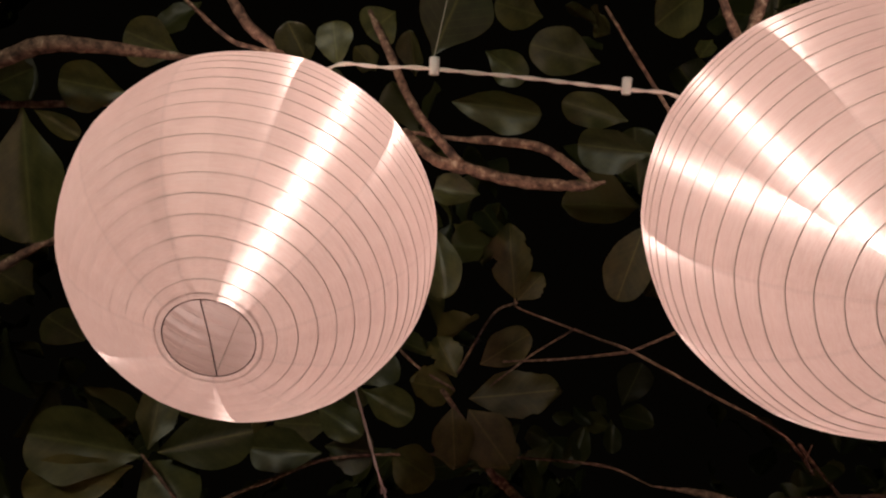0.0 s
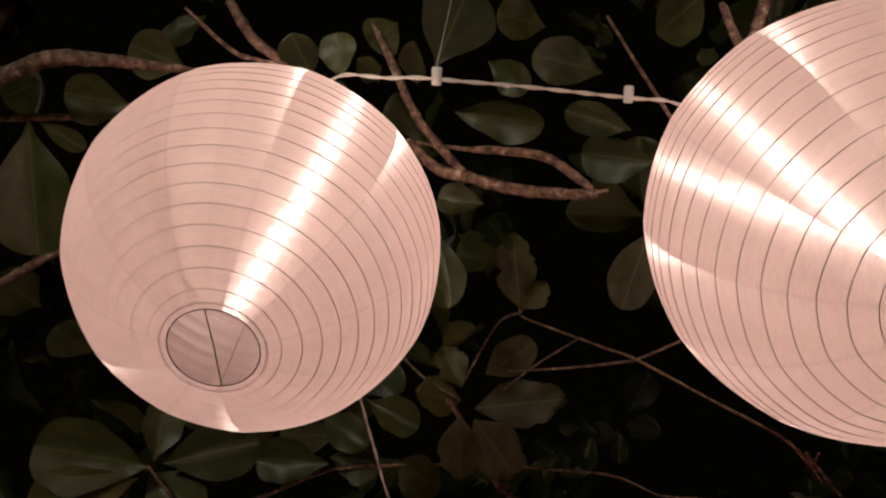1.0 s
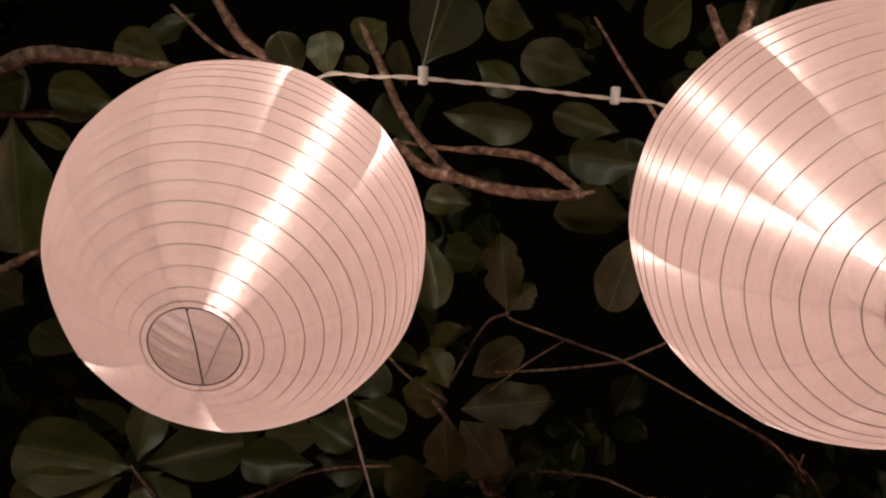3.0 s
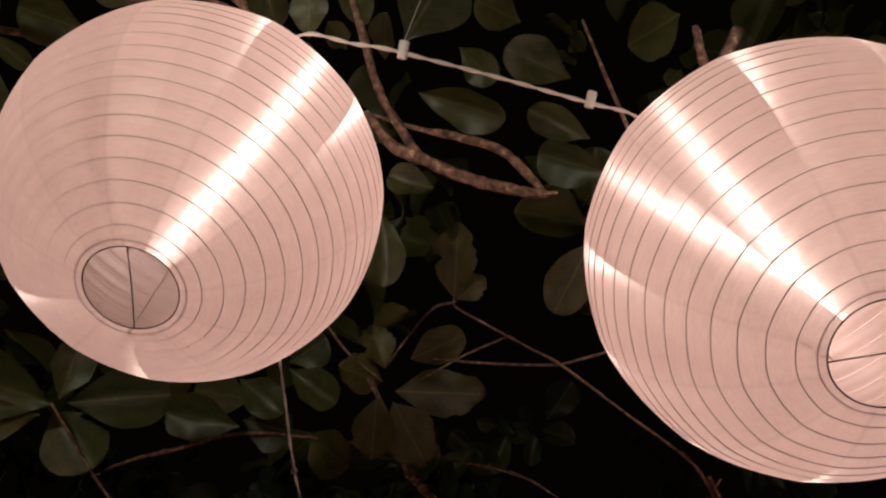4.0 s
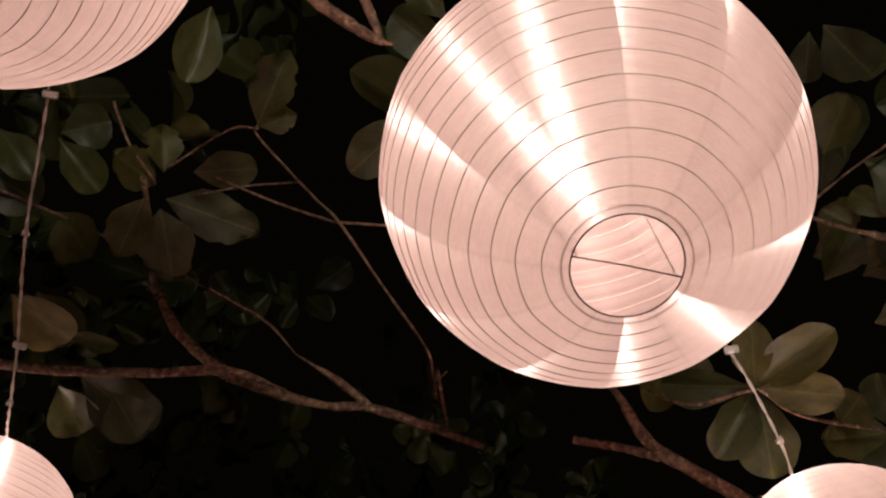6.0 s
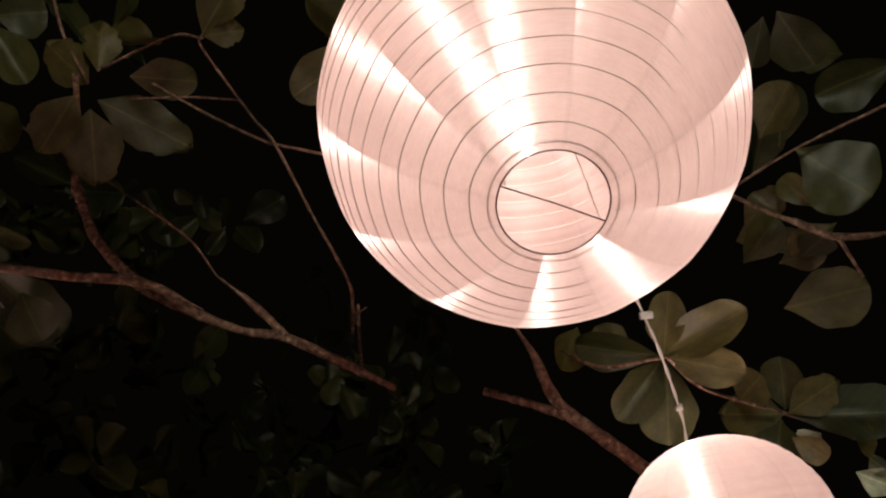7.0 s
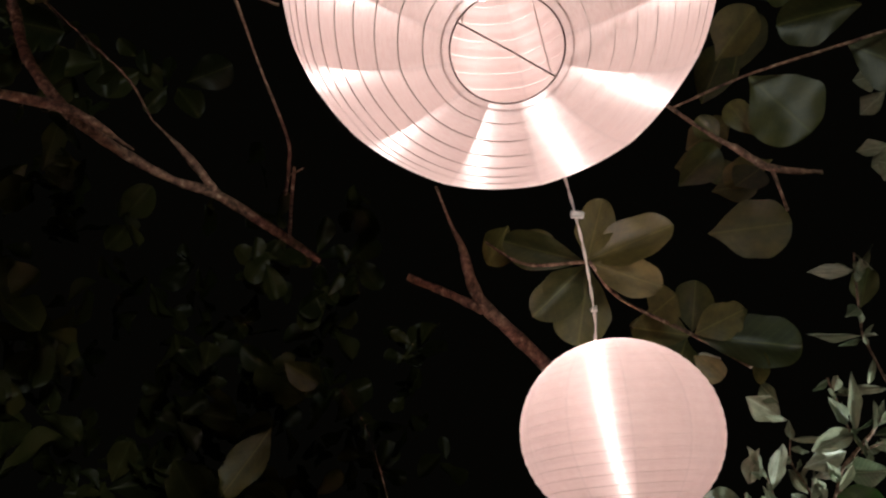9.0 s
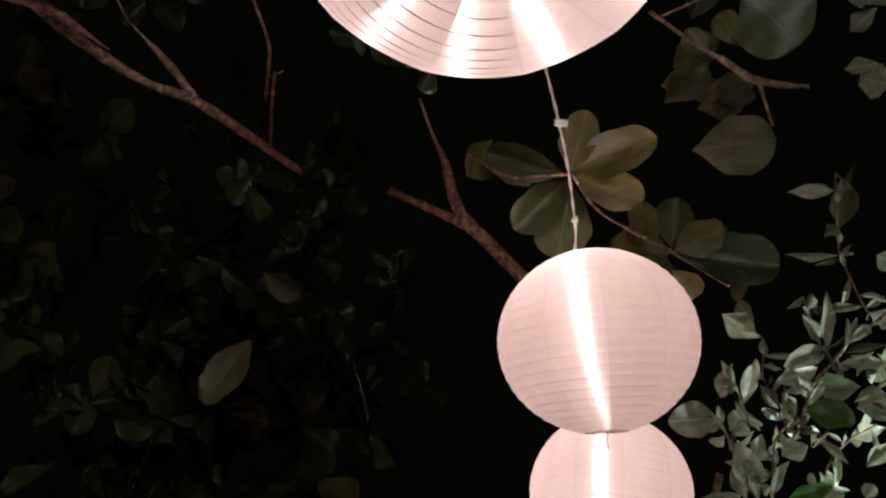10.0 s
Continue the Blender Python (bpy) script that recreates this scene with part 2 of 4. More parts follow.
def tube(line, radii, sides=8, rough=0.0, closed=False):
    """Vertices and faces of a pipe along a line."""
    verts, faces = [], []
    count = len(line)
    side = None
    for i, q in enumerate(line):
        ahead = line[(i + 1) % count] if closed or i + 1 < count else q
        behind = line[i - 1] if closed or i else q
        way = (ahead - behind).normalized()
        if side is None:
            side = way.orthogonal().normalized()
        side = (side - way * side.dot(way)).normalized()
        up = way.cross(side)
        for k in range(sides):
            a = 2 * math.pi * k / sides
            arm = side * math.cos(a) + up * math.sin(a)
            r = radii[i]
            if rough:
                r *= 1 + rough * noise.noise(q * 90 + arm * 0.9) + 0.7 * rough * abs(noise.noise(q * 45)) + 0.6 * rough * noise.noise(q * 260 + arm)
            verts.append(q + arm * r)
    rings = count if closed else count - 1
    for i in range(rings):
        for k in range(sides):
            a, b = i * sides + k, i * sides + (k + 1) % sides
            c, d = (i + 1) % count * sides + (k + 1) % sides, (i + 1) % count * sides + k
            faces.append((a, b, c, d))
    if not closed:
        faces.append(tuple(range(sides))[::-1])
        faces.append(tuple(range((count - 1) * sides, count * sides)))
    return verts, faces


def ring(radius, z, wire, n=72):
    return tube([Vector((radius * math.cos(2 * math.pi * i / n), radius * math.sin(2 * math.pi * i / n), z)) for i in range(n)], [wire] * n, 6, closed=True)


HOLE = math.radians(12.2)


def lantern(centre, lean, radius, tall, turn, leds, watts, proud, sewn, hooped, label):
    """A round nylon lantern on wire hoops. lean: the slope of its axis along x and y; leds: the bulbs' places in radii from its centre; proud: how far the hoops stand out, how much more on one side, and the turn of that side; sewn: the number of its gores and the turn of the first seam; hooped: the number of hoops and the degrees from one to the next."""
    axis = Vector((lean[0], lean[1], 1)).normalized()
    m = Matrix.Translation(centre) @ Vector((0, 0, 1)).rotation_difference(axis).to_matrix().to_4x4() @ pose(0, 0, 0, 0, 0, turn)
    root = tagged(new("round_lantern"), label, "lantern", "lanterns on the light string")
    root.matrix_basis = m

    gores, seam = sewn

    def outline(a):
        """Radius and height at the angle a from the bottom; the lower half hangs a little pointed."""
        r, z = radius * math.sin(a), -radius * tall * math.cos(a)
        return r, z

    def taut(a, z):
        """The cloth sinks in a little between two seams."""
        gore = abs(((a - seam) / (2 * math.pi) * gores % 1) - 0.5) * 2
        return 1 - 0.007 * (1 - gore ** 2) + 0.006 * noise.noise(Vector((math.cos(a) * 2.5, math.sin(a) * 2.5, z * 9 + centre[0] * 7)))

    def fade(a, z):
        """How far a hoop stands out of the cloth: it sinks in here and there."""
        out, lopsided, side = proud
        return 0.0009 * radius / 0.165 * (out + lopsided * math.cos(a - radians(side)) + 0.9 * noise.noise(Vector((math.cos(a) * 2.2 + centre[0] * 9, math.sin(a) * 2.2, z * 9))))

    # shade: between two hoops the cloth lies nearly straight, with a slight billow
    ribs, step = hooped
    hoops = [HOLE + radians(step) * i for i in range(ribs + 2)]
    rows, per, around = [], 3, 132
    for i in range(ribs + 1):
        (r0, z0), (r1, z1) = outline(hoops[i]), outline(hoops[i + 1])
        for s in range(per):
            u = s / per
            billow = 1 + 0.009 * math.sin(math.pi * u)
            rows.append(((r0 + (r1 - r0) * u) * billow, (z0 + (z1 - z0) * u) * (billow if abs(z0) > 0 else 1), (i + u) / (ribs + 1)))
    rows.append((*outline(hoops[-1]), 1.0))
    verts, faces, uvs = [], [], []
    for r, z, v in rows:
        for k in range(around + 1):
            a = 2 * math.pi * k / around
            slack = taut(a + seam, z)
            verts.append((r * slack * math.cos(a), r * slack * math.sin(a), z))
            uvs.append((k / around, v))
    wide = around + 1
    for i in range(len(rows) - 1):
        for k in range(around):
            faces.append((i * wide + k, i * wide + k + 1, (i + 1) * wide + k + 1, (i + 1) * wide + k))
    mesh_object("shade", verts, faces, NYLON[gores], root, "translucent pale pink nylon shade", uvs).matrix_basis = Matrix.Rotation(seam, 4, "Z")
    # hoops on the outside of the cloth
    for h in hoops[1:-1]:
        r, z = outline(h)
        n = 84
        line = []
        for k in range(n):
            a = 2 * math.pi * k / n
            slack = taut(a, z)
            line.append(Vector(((r * slack + fade(a, z)) * math.cos(a), (r * slack + fade(a, z)) * math.sin(a), z)))
        thick = [radius * min(0.0029, max(0.0011, 0.0022 + 1.2 * fade(2 * math.pi * k / n, z))) for k in range(n)]
        v, f = tube(line, thick, 5, closed=True)
        mesh_object("rib", v, f, RIB_WIRE, root)
    for name, h in (("bottom_ring", hoops[0]), ("top_ring", hoops[-1])):
        r, z = outline(h)
        v, f = ring(r, z, 0.0034 * radius)
        mesh_object(name, v, f, WIRE, root, "dark wire ring round the opening")
    r, z = outline(HOLE * 1.14)
    v, f = ring(r + 0.0004, z, 0.0028 * radius)
    mesh_object("hem_wire", v, f, WIRE, root)
    # wire stretcher: a bar across the bottom, two uprights and a bar across the top
    r, z = outline(hoops[0])
    for name, line in (("cross_wire", [(-r, 0, z), (0, 0, z + 0.002), (r, 0, z)]), ("upright_wire", [(-r * 0.9, 0, z), (-r * 0.9, 0, -z)]),
                       ("upright_wire", [(r * 0.9, 0, z), (r * 0.9, 0, -z)]), ("cross_wire", [(-r, 0, -z), (0, 0, -z + 0.006), (r, 0, -z)])):
        line = [Vector(q) for q in line]
        v, f = tube(line, [0.0032 * radius] * len(line), 6)
        mesh_object(name, v, f, RIB_WIRE if name == "upright_wire" else WIRE, root)
    # lamp holder at the top and the small bulbs below it
    v, f = tube([Vector((0, 0, -z + 0.002)), Vector((0, 0, -z - 0.022))], [0.007, 0.006], 10)
    holder = mesh_object("lamp_holder", v, f, PLASTIC, root, "white plastic lamp holder")
    for led in leds:
        spot = Vector(led) * radius
        v, f = tube([spot + Vector((0, 0, 0.007)), spot + Vector((0, 0, 0.003)), spot - Vector((0, 0, 0.003)), spot - Vector((0, 0, 0.006))], [0.002, 0.003, 0.003, 0.001], 8)
        mesh_object("bulb", v, f, BULB, holder, "small warm white lit bulb").visible_shadow = False
        v, f = tube([spot + Vector((0, 0, 0.008)), spot * 0.5 + Vector((0, 0, -z * 0.5)), Vector((0, 0, -z))], [0.0008] * 3, 5)
        mesh_object("lead", v, f, CORD, holder)
        lamp("led_light", "POINT", m @ Matrix.Translation(spot), watts / len(leds), LED_COLOUR, 0.006)
    return root


# ---- ground ----
def ground():
    n, size = 40, 300.0
    verts, faces = [], []
    for j in range(n + 1):
        for i in range(n + 1):
            x, y = ((i / n * 2 - 1) ** 3 * size, (j / n * 2 - 1) ** 3 * size)
            verts.append((x, y, 0.03 * noise.noise(Vector((x * 0.7, y * 0.7, 0)))))
    for j in range(n):
        for i in range(n):
            a = j * (n + 1) + i
            faces.append((a, a + 1, a + n + 2, a + n + 1))
    tagged(mesh_object("ground", verts, faces, SOIL), "dark bare garden soil under the trees", "ground", kind="structure")


ground()

# ---- lanterns ----
lantern((-0.132, 0.449, 2.160), (0.03, 0.131), 0.167, 0.978, 88, [(0.02, -0.09, 0.42)], 1.36, (-0.3, 0.9, -130), (11, 0.075), (27, 5.46), "round pale pink nylon lantern, glowing, hung from a white cord")
lantern((0.3855, 0.389, 2.099), (0.122, 0.310), 0.1772, 1.06, -21, [(0.060, 0.215, 0.34)], 1.64, (0.25, 0.6, -170), (12, 0.285), (25, 5.85), "large round pale pink nylon lantern, glowing, hung from a white cord")
third = lantern((0.970, 0.636, 2.024), (-0.42, -0.06), 0.1315, 0.92, 3.7, [(0.008, 0.17, 0.518)], 0.8, (-0.25, 0.45, 165), (11, 0.273), (22, 6.7), "round pale pink nylon lantern, glowing, hung close to the next one")
lantern((1.344, 0.836, 1.981), (-0.1, 0), 0.135, 0.97, 50, [(0.1, 0.1, 0.15)], 0.85, (-0.2, 0.3, 150), (11, 0.1), (22, 6.7), "round pale pink nylon lantern, glowing, half hidden by the next one")
lantern((0.040, 1.389, 2.040), (0, 0), 0.165, 0.97, 0, [(0, 0, 0.12)], 1.15, (0.1, 0.3, 0), (11, 0.1), (27, 5.46), "round pale pink nylon lantern, glowing, further along the cord")

# the stretcher's end hangs out below the third lantern
v, f = tube([Vector(q) for q in ((0, 0, -0.112), (0.002, 0, -0.121), (0.001, 0.002, -0.130), (0.003, 0.001, -0.139))], [0.0007] * 4, 6)
mesh_object("hook", v, f, WIRE, third, "bent dark wire hook")

# ---- light string ----
string = tagged(new("light_string"), "white twisted twin cord with small white plastic clips", "string lights")


def cord(points, clips, knots=()):
    """Two strands twisted round one another, with clips and knots on them."""
    line = glide(points, 40)
    for turn in (0.0, math.pi):
        wound, gone = [], 0.0
        for i, q in enumerate(line):
            gone += (q - line[max(i - 1, 0)]).length
            way = (line[min(i + 1, len(line) - 1)] - line[max(i - 1, 0)]).normalized()
            side = way.cross(Vector((0, 0.3, 1))).normalized()
            a = turn + gone * 110
            sag = Vector((0, 0, 0.0015 * noise.noise(q * 25)))
            wound.append(q + sag + (side * math.cos(a) + way.cross(side) * math.sin(a)) * 0.0011)
        v, f = tube(wound, [0.0012] * len(wound), 6)
        mesh_object("strand", v, f, CORD, string)
    for c, way in clips:
        c, way = Vector(c), Vector(way).normalized()
        v, f = tube([c - way * 0.0085, c - way * 0.008, c + way * 0.008, c + way * 0.0085], [0.0042, 0.005, 0.005, 0.0042], 12)
        mesh_object("clip", v, f, PLASTIC, string, "short white plastic clip")
    for c in knots:
        c = Vector(c)
        coil = [c + Vector((0.0035 * math.cos(i * 0.9), 0.0035 * math.sin(i * 0.9), 0.004 * math.sin(i * 1.7) )) for i in range(16)]
        v, f = tube(coil, [0.0018] * 16, 6)
        mesh_object("knot", v, f, CORD, string)


cord([(-0.127, 0.470, 2.319), (-0.110, 0.430, 2.330), (-0.085, 0.378, 2.338), (-0.063, 0.357, 2.332), (-0.016, 0.350, 2.309), (0.034, 0.344, 2.290), (0.230, 0.381, 2.316), (0.298, 0.402, 2.332), (0.407, 0.445, 2.277)], [((0.034, 0.342, 2.292), (0.03, -0.8, 0.6)), ((0.230, 0.378, 2.318), (0.1, -0.8, 0.6))], [])
cord([(0.407, 0.445, 2.277), (0.774, 0.588, 2.233), (0.889, 0.632, 2.169), (0.901, 0.635, 2.121)], [((0.776, 0.586, 2.233), (0.73, -0.66, 0.15))], [(0.889, 0.632, 2.169)])
cord([(-0.127, 0.470, 2.319), (-0.088, 0.805, 2.345), (-0.047, 0.967, 2.269), (-0.002, 1.137, 2.222), (0.022, 1.210, 2.179), (0.040, 1.389, 2.197)], [((-0.085, 0.804, 2.345), (0.94, -0.33, 0.05)), ((0.001, 1.136, 2.222), (0.94, -0.33, -0.1))], [(-0.047, 0.967, 2.269), (0.022, 1.210, 2.179)])
cord([(0.901, 0.635, 2.121), (1.116, 0.736, 2.075), (1.332, 0.836, 2.109)], [], [])
v, f = tube([Vector(q) for q in ((0.033, 0.337, 2.293), (0.057, 0.296, 2.448))], [0.0005, 0.0005], 5)
mesh_object("hanging_thread", v, f, THREAD, string, "thin clear thread holding up the cord")


# ---- trees ----
tree = tagged(new("tree"), "tree with rosettes of leathery spoon-shaped leaves at night", "tree")
bush = tagged(new("bush"), "small-leaved garden bush caught in pale light", "bush")


def branch(name, points, owner=None):
    line = glide(points, 7)
    v, f = tube([Vector(q[:3]) for q in line], [max(0.0007, q[3] * (0.7 if q[3] < 0.0045 and name != "trunk" else 1.0)) for q in line], 9, 0.2 if name == "limb" else 0.3)
    return mesh_object(name, v, f, BARK, owner or tree)


def leaf_shape(seed, slim, torn=0.0, tip=0.55, bend=0.8):
    """An obovate blade, 1 long along y and 1 wide, folded along its midrib and curled; torn: how much of its tip is eaten."""
    r = random.Random(seed)
    rows, cols = 16, 6
    curl, fold = r.uniform(-0.3, 0.3), r.uniform(0.06, 0.34)
    twist = r.uniform(-0.25, 0.25)
    verts, faces, uvs = [], [], []
    for i in range(rows + 1):
        y = 1 - (1 - i / rows) ** 1.7
        peak = 0.60 if slim > 1.0 else 0.5
        if y < peak:
            w = 0.5 * math.sin(math.pi / 2 * y / peak) ** slim
        else:
            w = 0.5 * max(0.0, 1 - ((y - peak) / (1 - peak)) ** (2.3 if tip < 0.7 else 1.2)) ** tip
        w = max(w, 0.014)
        for k in range(cols + 1):
            s = k / cols * 2 - 1
            wob = 1 + 0.13 * noise.noise(Vector((seed * 3.1 + s, y * 4, 0)))
            if torn:
                wob -= 1.5 * torn * max(0.0, noise.noise(Vector((seed * 1.7 + (4 if s > 0 else 0), y * 7.5, 3.3)))) * abs(s)
            x = s * w * wob
            yy = y
            if torn and y > 0.5:
                yy = y - torn * max(0, noise.noise(Vector((s * 2.3 + seed, seed, 0))) + 0.35) * (y - 0.5) * 2
            z = abs(x) * fold * 2 + curl * (y * y - 0.3 * y) + twist * x * y + 0.06 * noise.noise(Vector((x * 4, y * 4, seed))) + 0.05 * abs(s) ** 3 * math.sin(y * 11 + seed)
            verts.append((x, yy, z * bend))
            uvs.append((x, y))
    for i in range(rows):
        for k in range(cols):
            a = i * (cols + 1) + k
            faces.append((a, a + 1, a + cols + 2, a + cols + 1))
    return verts, faces, uvs


def leaf_mesh(name, seed, slim, torn, mat, tip=0.55, bend=0.8):
    verts, faces, uvs = leaf_shape(seed, slim, torn, tip, bend)
    ob = mesh_object(name, verts, faces, mat, uvs=uvs)
    me = ob.data
    bpy.data.objects.remove(ob)
    return me


LEAVES = [leaf_mesh("leaf", s, 1.02 + 0.04 * s, 0.45 if s == 9 else 0.0, LEAF, 0.48, 0.5) for s in range(10)]
BUSH_LEAVES = [leaf_mesh("bush_leaf", 20 + s, 1.0, 0.3 if s == 6 else 0, BUSH_LEAF, 1.0 if s < 5 else 0.6, 0.5) for s in range(7)]


def leaf_frame(base, tip, width, normal):
    base, along = Vector(base), Vector(tip) - Vector(base)
    normal = Vector(normal)
    side = along.cross(normal).normalized()
    up = side.cross(along).normalized()
    m = Matrix.Identity(4)
    for i, c in enumerate((side * width * 1.08, along, up * along.length)):
        m.col[i][:3] = c
    m.translation = base
    return m


BRIGHTER_LEAVES = [leaf_mesh("leaf", 40 + s, 1.0, (0.0, 0.0, 0.16, 0.5)[s], BRIGHTER_LEAF, 0.48, 0.5) for s in range(4)]


def leaf(base, tip, width, normal, torn=False, brighter=False):
    """A leaf of the tree; torn: its edge is eaten; the last argument: yellow-brown and coloured lighter, as if better
    lit.
    """
    if brighter:
        ob = tagged(new("leaf", BRIGHTER_LEAVES[3 if torn else random.randrange(3)]), "yellow-brown leaf with an eaten edge, coloured lighter as if better lit" if torn else "yellow-brown leaf, coloured lighter as if better lit")
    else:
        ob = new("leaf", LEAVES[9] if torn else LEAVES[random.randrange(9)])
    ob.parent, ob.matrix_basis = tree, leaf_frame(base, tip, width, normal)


FRESH = leaf_mesh("fresh_leaf", 31, 1.0, 0, GREEN_LEAF)


def bush_leaf(base, tip, width, normal, fresh=False):
    ob = new("leaf", FRESH if fresh else BUSH_LEAVES[random.randrange(7)])
    if fresh:
        tagged(ob, "fresh bright green leaf")
    ob.parent, ob.matrix_basis = bush, leaf_frame(base, tip, width, normal)


branch("limb", [(-0.814, 0.543, 2.586, 0.0109), (-0.509, 0.424, 2.501, 0.0097), (-0.428, 0.395, 2.484, 0.0100), (-0.360, 0.402, 2.488, 0.0075), (-0.275, 0.425, 2.510, 0.0045), (-0.175, 0.443, 2.530, 0.0034)])
branch("branch", [(-0.228, 0.361, 2.572, 0.0057), (-0.200, 0.398, 2.543, 0.0064), (-0.169, 0.426, 2.538, 0.0056), (-0.158, 0.444, 2.533, 0.0041)])
branch("twig", [(-0.281, 0.362, 2.556, 0.0031), (-0.227, 0.408, 2.532, 0.0041), (-0.195, 0.424, 2.534, 0.0041), (-0.166, 0.431, 2.537, 0.0034)])
branch("branch", [(-0.053, 0.409, 2.616, 0.0043), (-0.025, 0.441, 2.551, 0.0053), (0.004, 0.483, 2.489, 0.0054), (0.036, 0.511, 2.452, 0.0053), (0.064, 0.534, 2.427, 0.0056)])
branch("branch", [(-0.007, 0.510, 2.474, 0.0044), (0.032, 0.534, 2.439, 0.0071), (0.074, 0.539, 2.423, 0.0077), (0.122, 0.544, 2.406, 0.0073), (0.163, 0.546, 2.399, 0.0070), (0.208, 0.540, 2.383, 0.0062), (0.236, 0.533, 2.381, 0.0028)])
branch("branch", [(-0.007, 0.512, 2.473, 0.0029), (0.054, 0.516, 2.461, 0.0040), (0.124, 0.514, 2.446, 0.0053), (0.164, 0.514, 2.430, 0.0053), (0.197, 0.526, 2.406, 0.0056), (0.218, 0.536, 2.384, 0.0048)])
branch("twig", [(0.239, 0.366, 2.509, 0.0025), (0.263, 0.399, 2.480, 0.0028), (0.298, 0.445, 2.438, 0.0032), (0.319, 0.473, 2.405, 0.0031)])
branch("branch", [(0.380, 0.359, 2.527, 0.0045), (0.402, 0.403, 2.502, 0.0056), (0.427, 0.446, 2.474, 0.0056)])
branch("branch", [(0.435, 0.357, 2.530, 0.0077), (0.420, 0.389, 2.502, 0.0075), (0.409, 0.448, 2.480, 0.0068)])
branch("limb", [(-0.757, 0.520, 2.573, 0.0048), (-0.541, 0.499, 2.534, 0.0047), (-0.461, 0.501, 2.539, 0.0046), (-0.383, 0.508, 2.548, 0.0037)])
branch("branch", [(-0.695, 0.774, 2.454, 0.0067), (-0.574, 0.706, 2.450, 0.0067), (-0.536, 0.696, 2.482, 0.0058), (-0.503, 0.693, 2.504, 0.0049)])
branch("twig", [(0.139, 0.978, 2.531, 0.0024), (0.233, 0.933, 2.490, 0.0027), (0.307, 0.875, 2.442, 0.0031), (0.313, 0.846, 2.415, 0.0030), (0.376, 0.822, 2.427, 0.0030)])
branch("twig", [(0.120, 1.050, 2.545, 0.0020), (0.188, 0.989, 2.556, 0.0024), (0.259, 0.937, 2.564, 0.0024)])
branch("branch", [(0.259, 0.937, 2.564, 0.0024), (0.286, 0.905, 2.505, 0.0027), (0.312, 0.846, 2.416, 0.0030), (0.406, 0.873, 2.364, 0.0026), (0.483, 0.867, 2.284, 0.0029), (0.507, 0.878, 2.255, 0.0033), (0.553, 0.949, 2.274, 0.0036)])
branch("twig", [(0.517, 0.892, 2.248, 0.0021), (0.524, 0.867, 2.257, 0.0017)])
branch("branch", [(0.036, 1.084, 2.570, 0.0046), (0.084, 1.161, 2.545, 0.0047), (0.125, 1.262, 2.529, 0.0071), (0.149, 1.292, 2.520, 0.0078)])
branch("twig", [(-0.056, 1.024, 2.639, 0.0036), (-0.006, 1.063, 2.606, 0.0036), (0.059, 1.092, 2.577, 0.0036)])
branch("twig", [(0.161, 0.885, 2.573, 0.0028), (0.123, 0.943, 2.606, 0.0029), (0.065, 1.064, 2.591, 0.0041)])
branch("branch", [(0.133, 1.293, 2.548, 0.0072), (0.196, 1.233, 2.421, 0.0082), (0.273, 1.164, 2.330, 0.0086), (0.280, 1.138, 2.311, 0.0084)])
branch("limb", [(-0.534, 1.234, 2.209, 0.0154), (-0.190, 1.269, 2.250, 0.0099), (-0.084, 1.251, 2.249, 0.0083), (0.015, 1.233, 2.253, 0.0077), (0.174, 1.183, 2.287, 0.0071), (0.277, 1.137, 2.312, 0.0080), (0.378, 1.125, 2.314, 0.0020)])
branch("limb", [(0.290, 1.165, 2.325, 0.0080), (0.386, 1.174, 2.337, 0.0081), (0.467, 1.177, 2.354, 0.0068), (0.539, 1.167, 2.376, 0.0084), (0.636, 1.139, 2.366, 0.0080), (0.735, 1.102, 2.344, 0.0060)])
branch("branch", [(0.538, 1.166, 2.378, 0.0079), (0.473, 1.164, 2.401, 0.0064), (0.391, 1.170, 2.423, 0.0018)])
branch("twig", [(0.674, 1.123, 2.361, 0.0040), (0.587, 0.990, 2.305, 0.0036), (0.543, 0.934, 2.313, 0.0034)])
branch("branch", [(0.887, 0.919, 2.411, 0.0069), (0.955, 0.925, 2.346, 0.0099), (1.034, 0.892, 2.298, 0.0109), (1.108, 0.863, 2.259, 0.0120)])
branch("branch", [(1.111, 0.864, 2.273, 0.0110), (1.214, 0.842, 2.202, 0.0121), (1.435, 0.907, 2.148, 0.0181), (1.627, 1.001, 2.015, 0.0209), (2.141, 1.253, 1.161, 0.0315)])
branch("twig", [(0.896, 0.918, 2.405, 0.0050), (0.852, 0.925, 2.448, 0.0040), (0.806, 0.926, 2.494, 0.0030)])
branch("branch", [(0.880, 1.036, 2.384, 0.0072), (0.931, 0.983, 2.362, 0.0071), (0.972, 0.925, 2.330, 0.0079)])
branch("twig", [(0.841, 0.499, 2.472, 0.0039), (0.886, 0.453, 2.418, 0.0038), (0.906, 0.423, 2.386, 0.0046), (0.952, 0.393, 2.369, 0.0051), (1.010, 0.346, 2.385, 0.0039)])
branch("twig", [(0.952, 0.393, 2.369, 0.0038), (0.975, 0.394, 2.347, 0.0034), (1.011, 0.400, 2.339, 0.0030)])
branch("twig", [(0.800, 0.459, 2.389, 0.0024), (0.836, 0.369, 2.432, 0.0025), (0.875, 0.282, 2.462, 0.0030), (0.918, 0.186, 2.493, 0.0031)])
branch("twig", [(0.899, 0.653, 2.272, 0.0038), (1.001, 0.662, 2.273, 0.0036), (1.174, 0.637, 2.307, 0.0044), (1.316, 0.604, 2.317, 0.0042)])
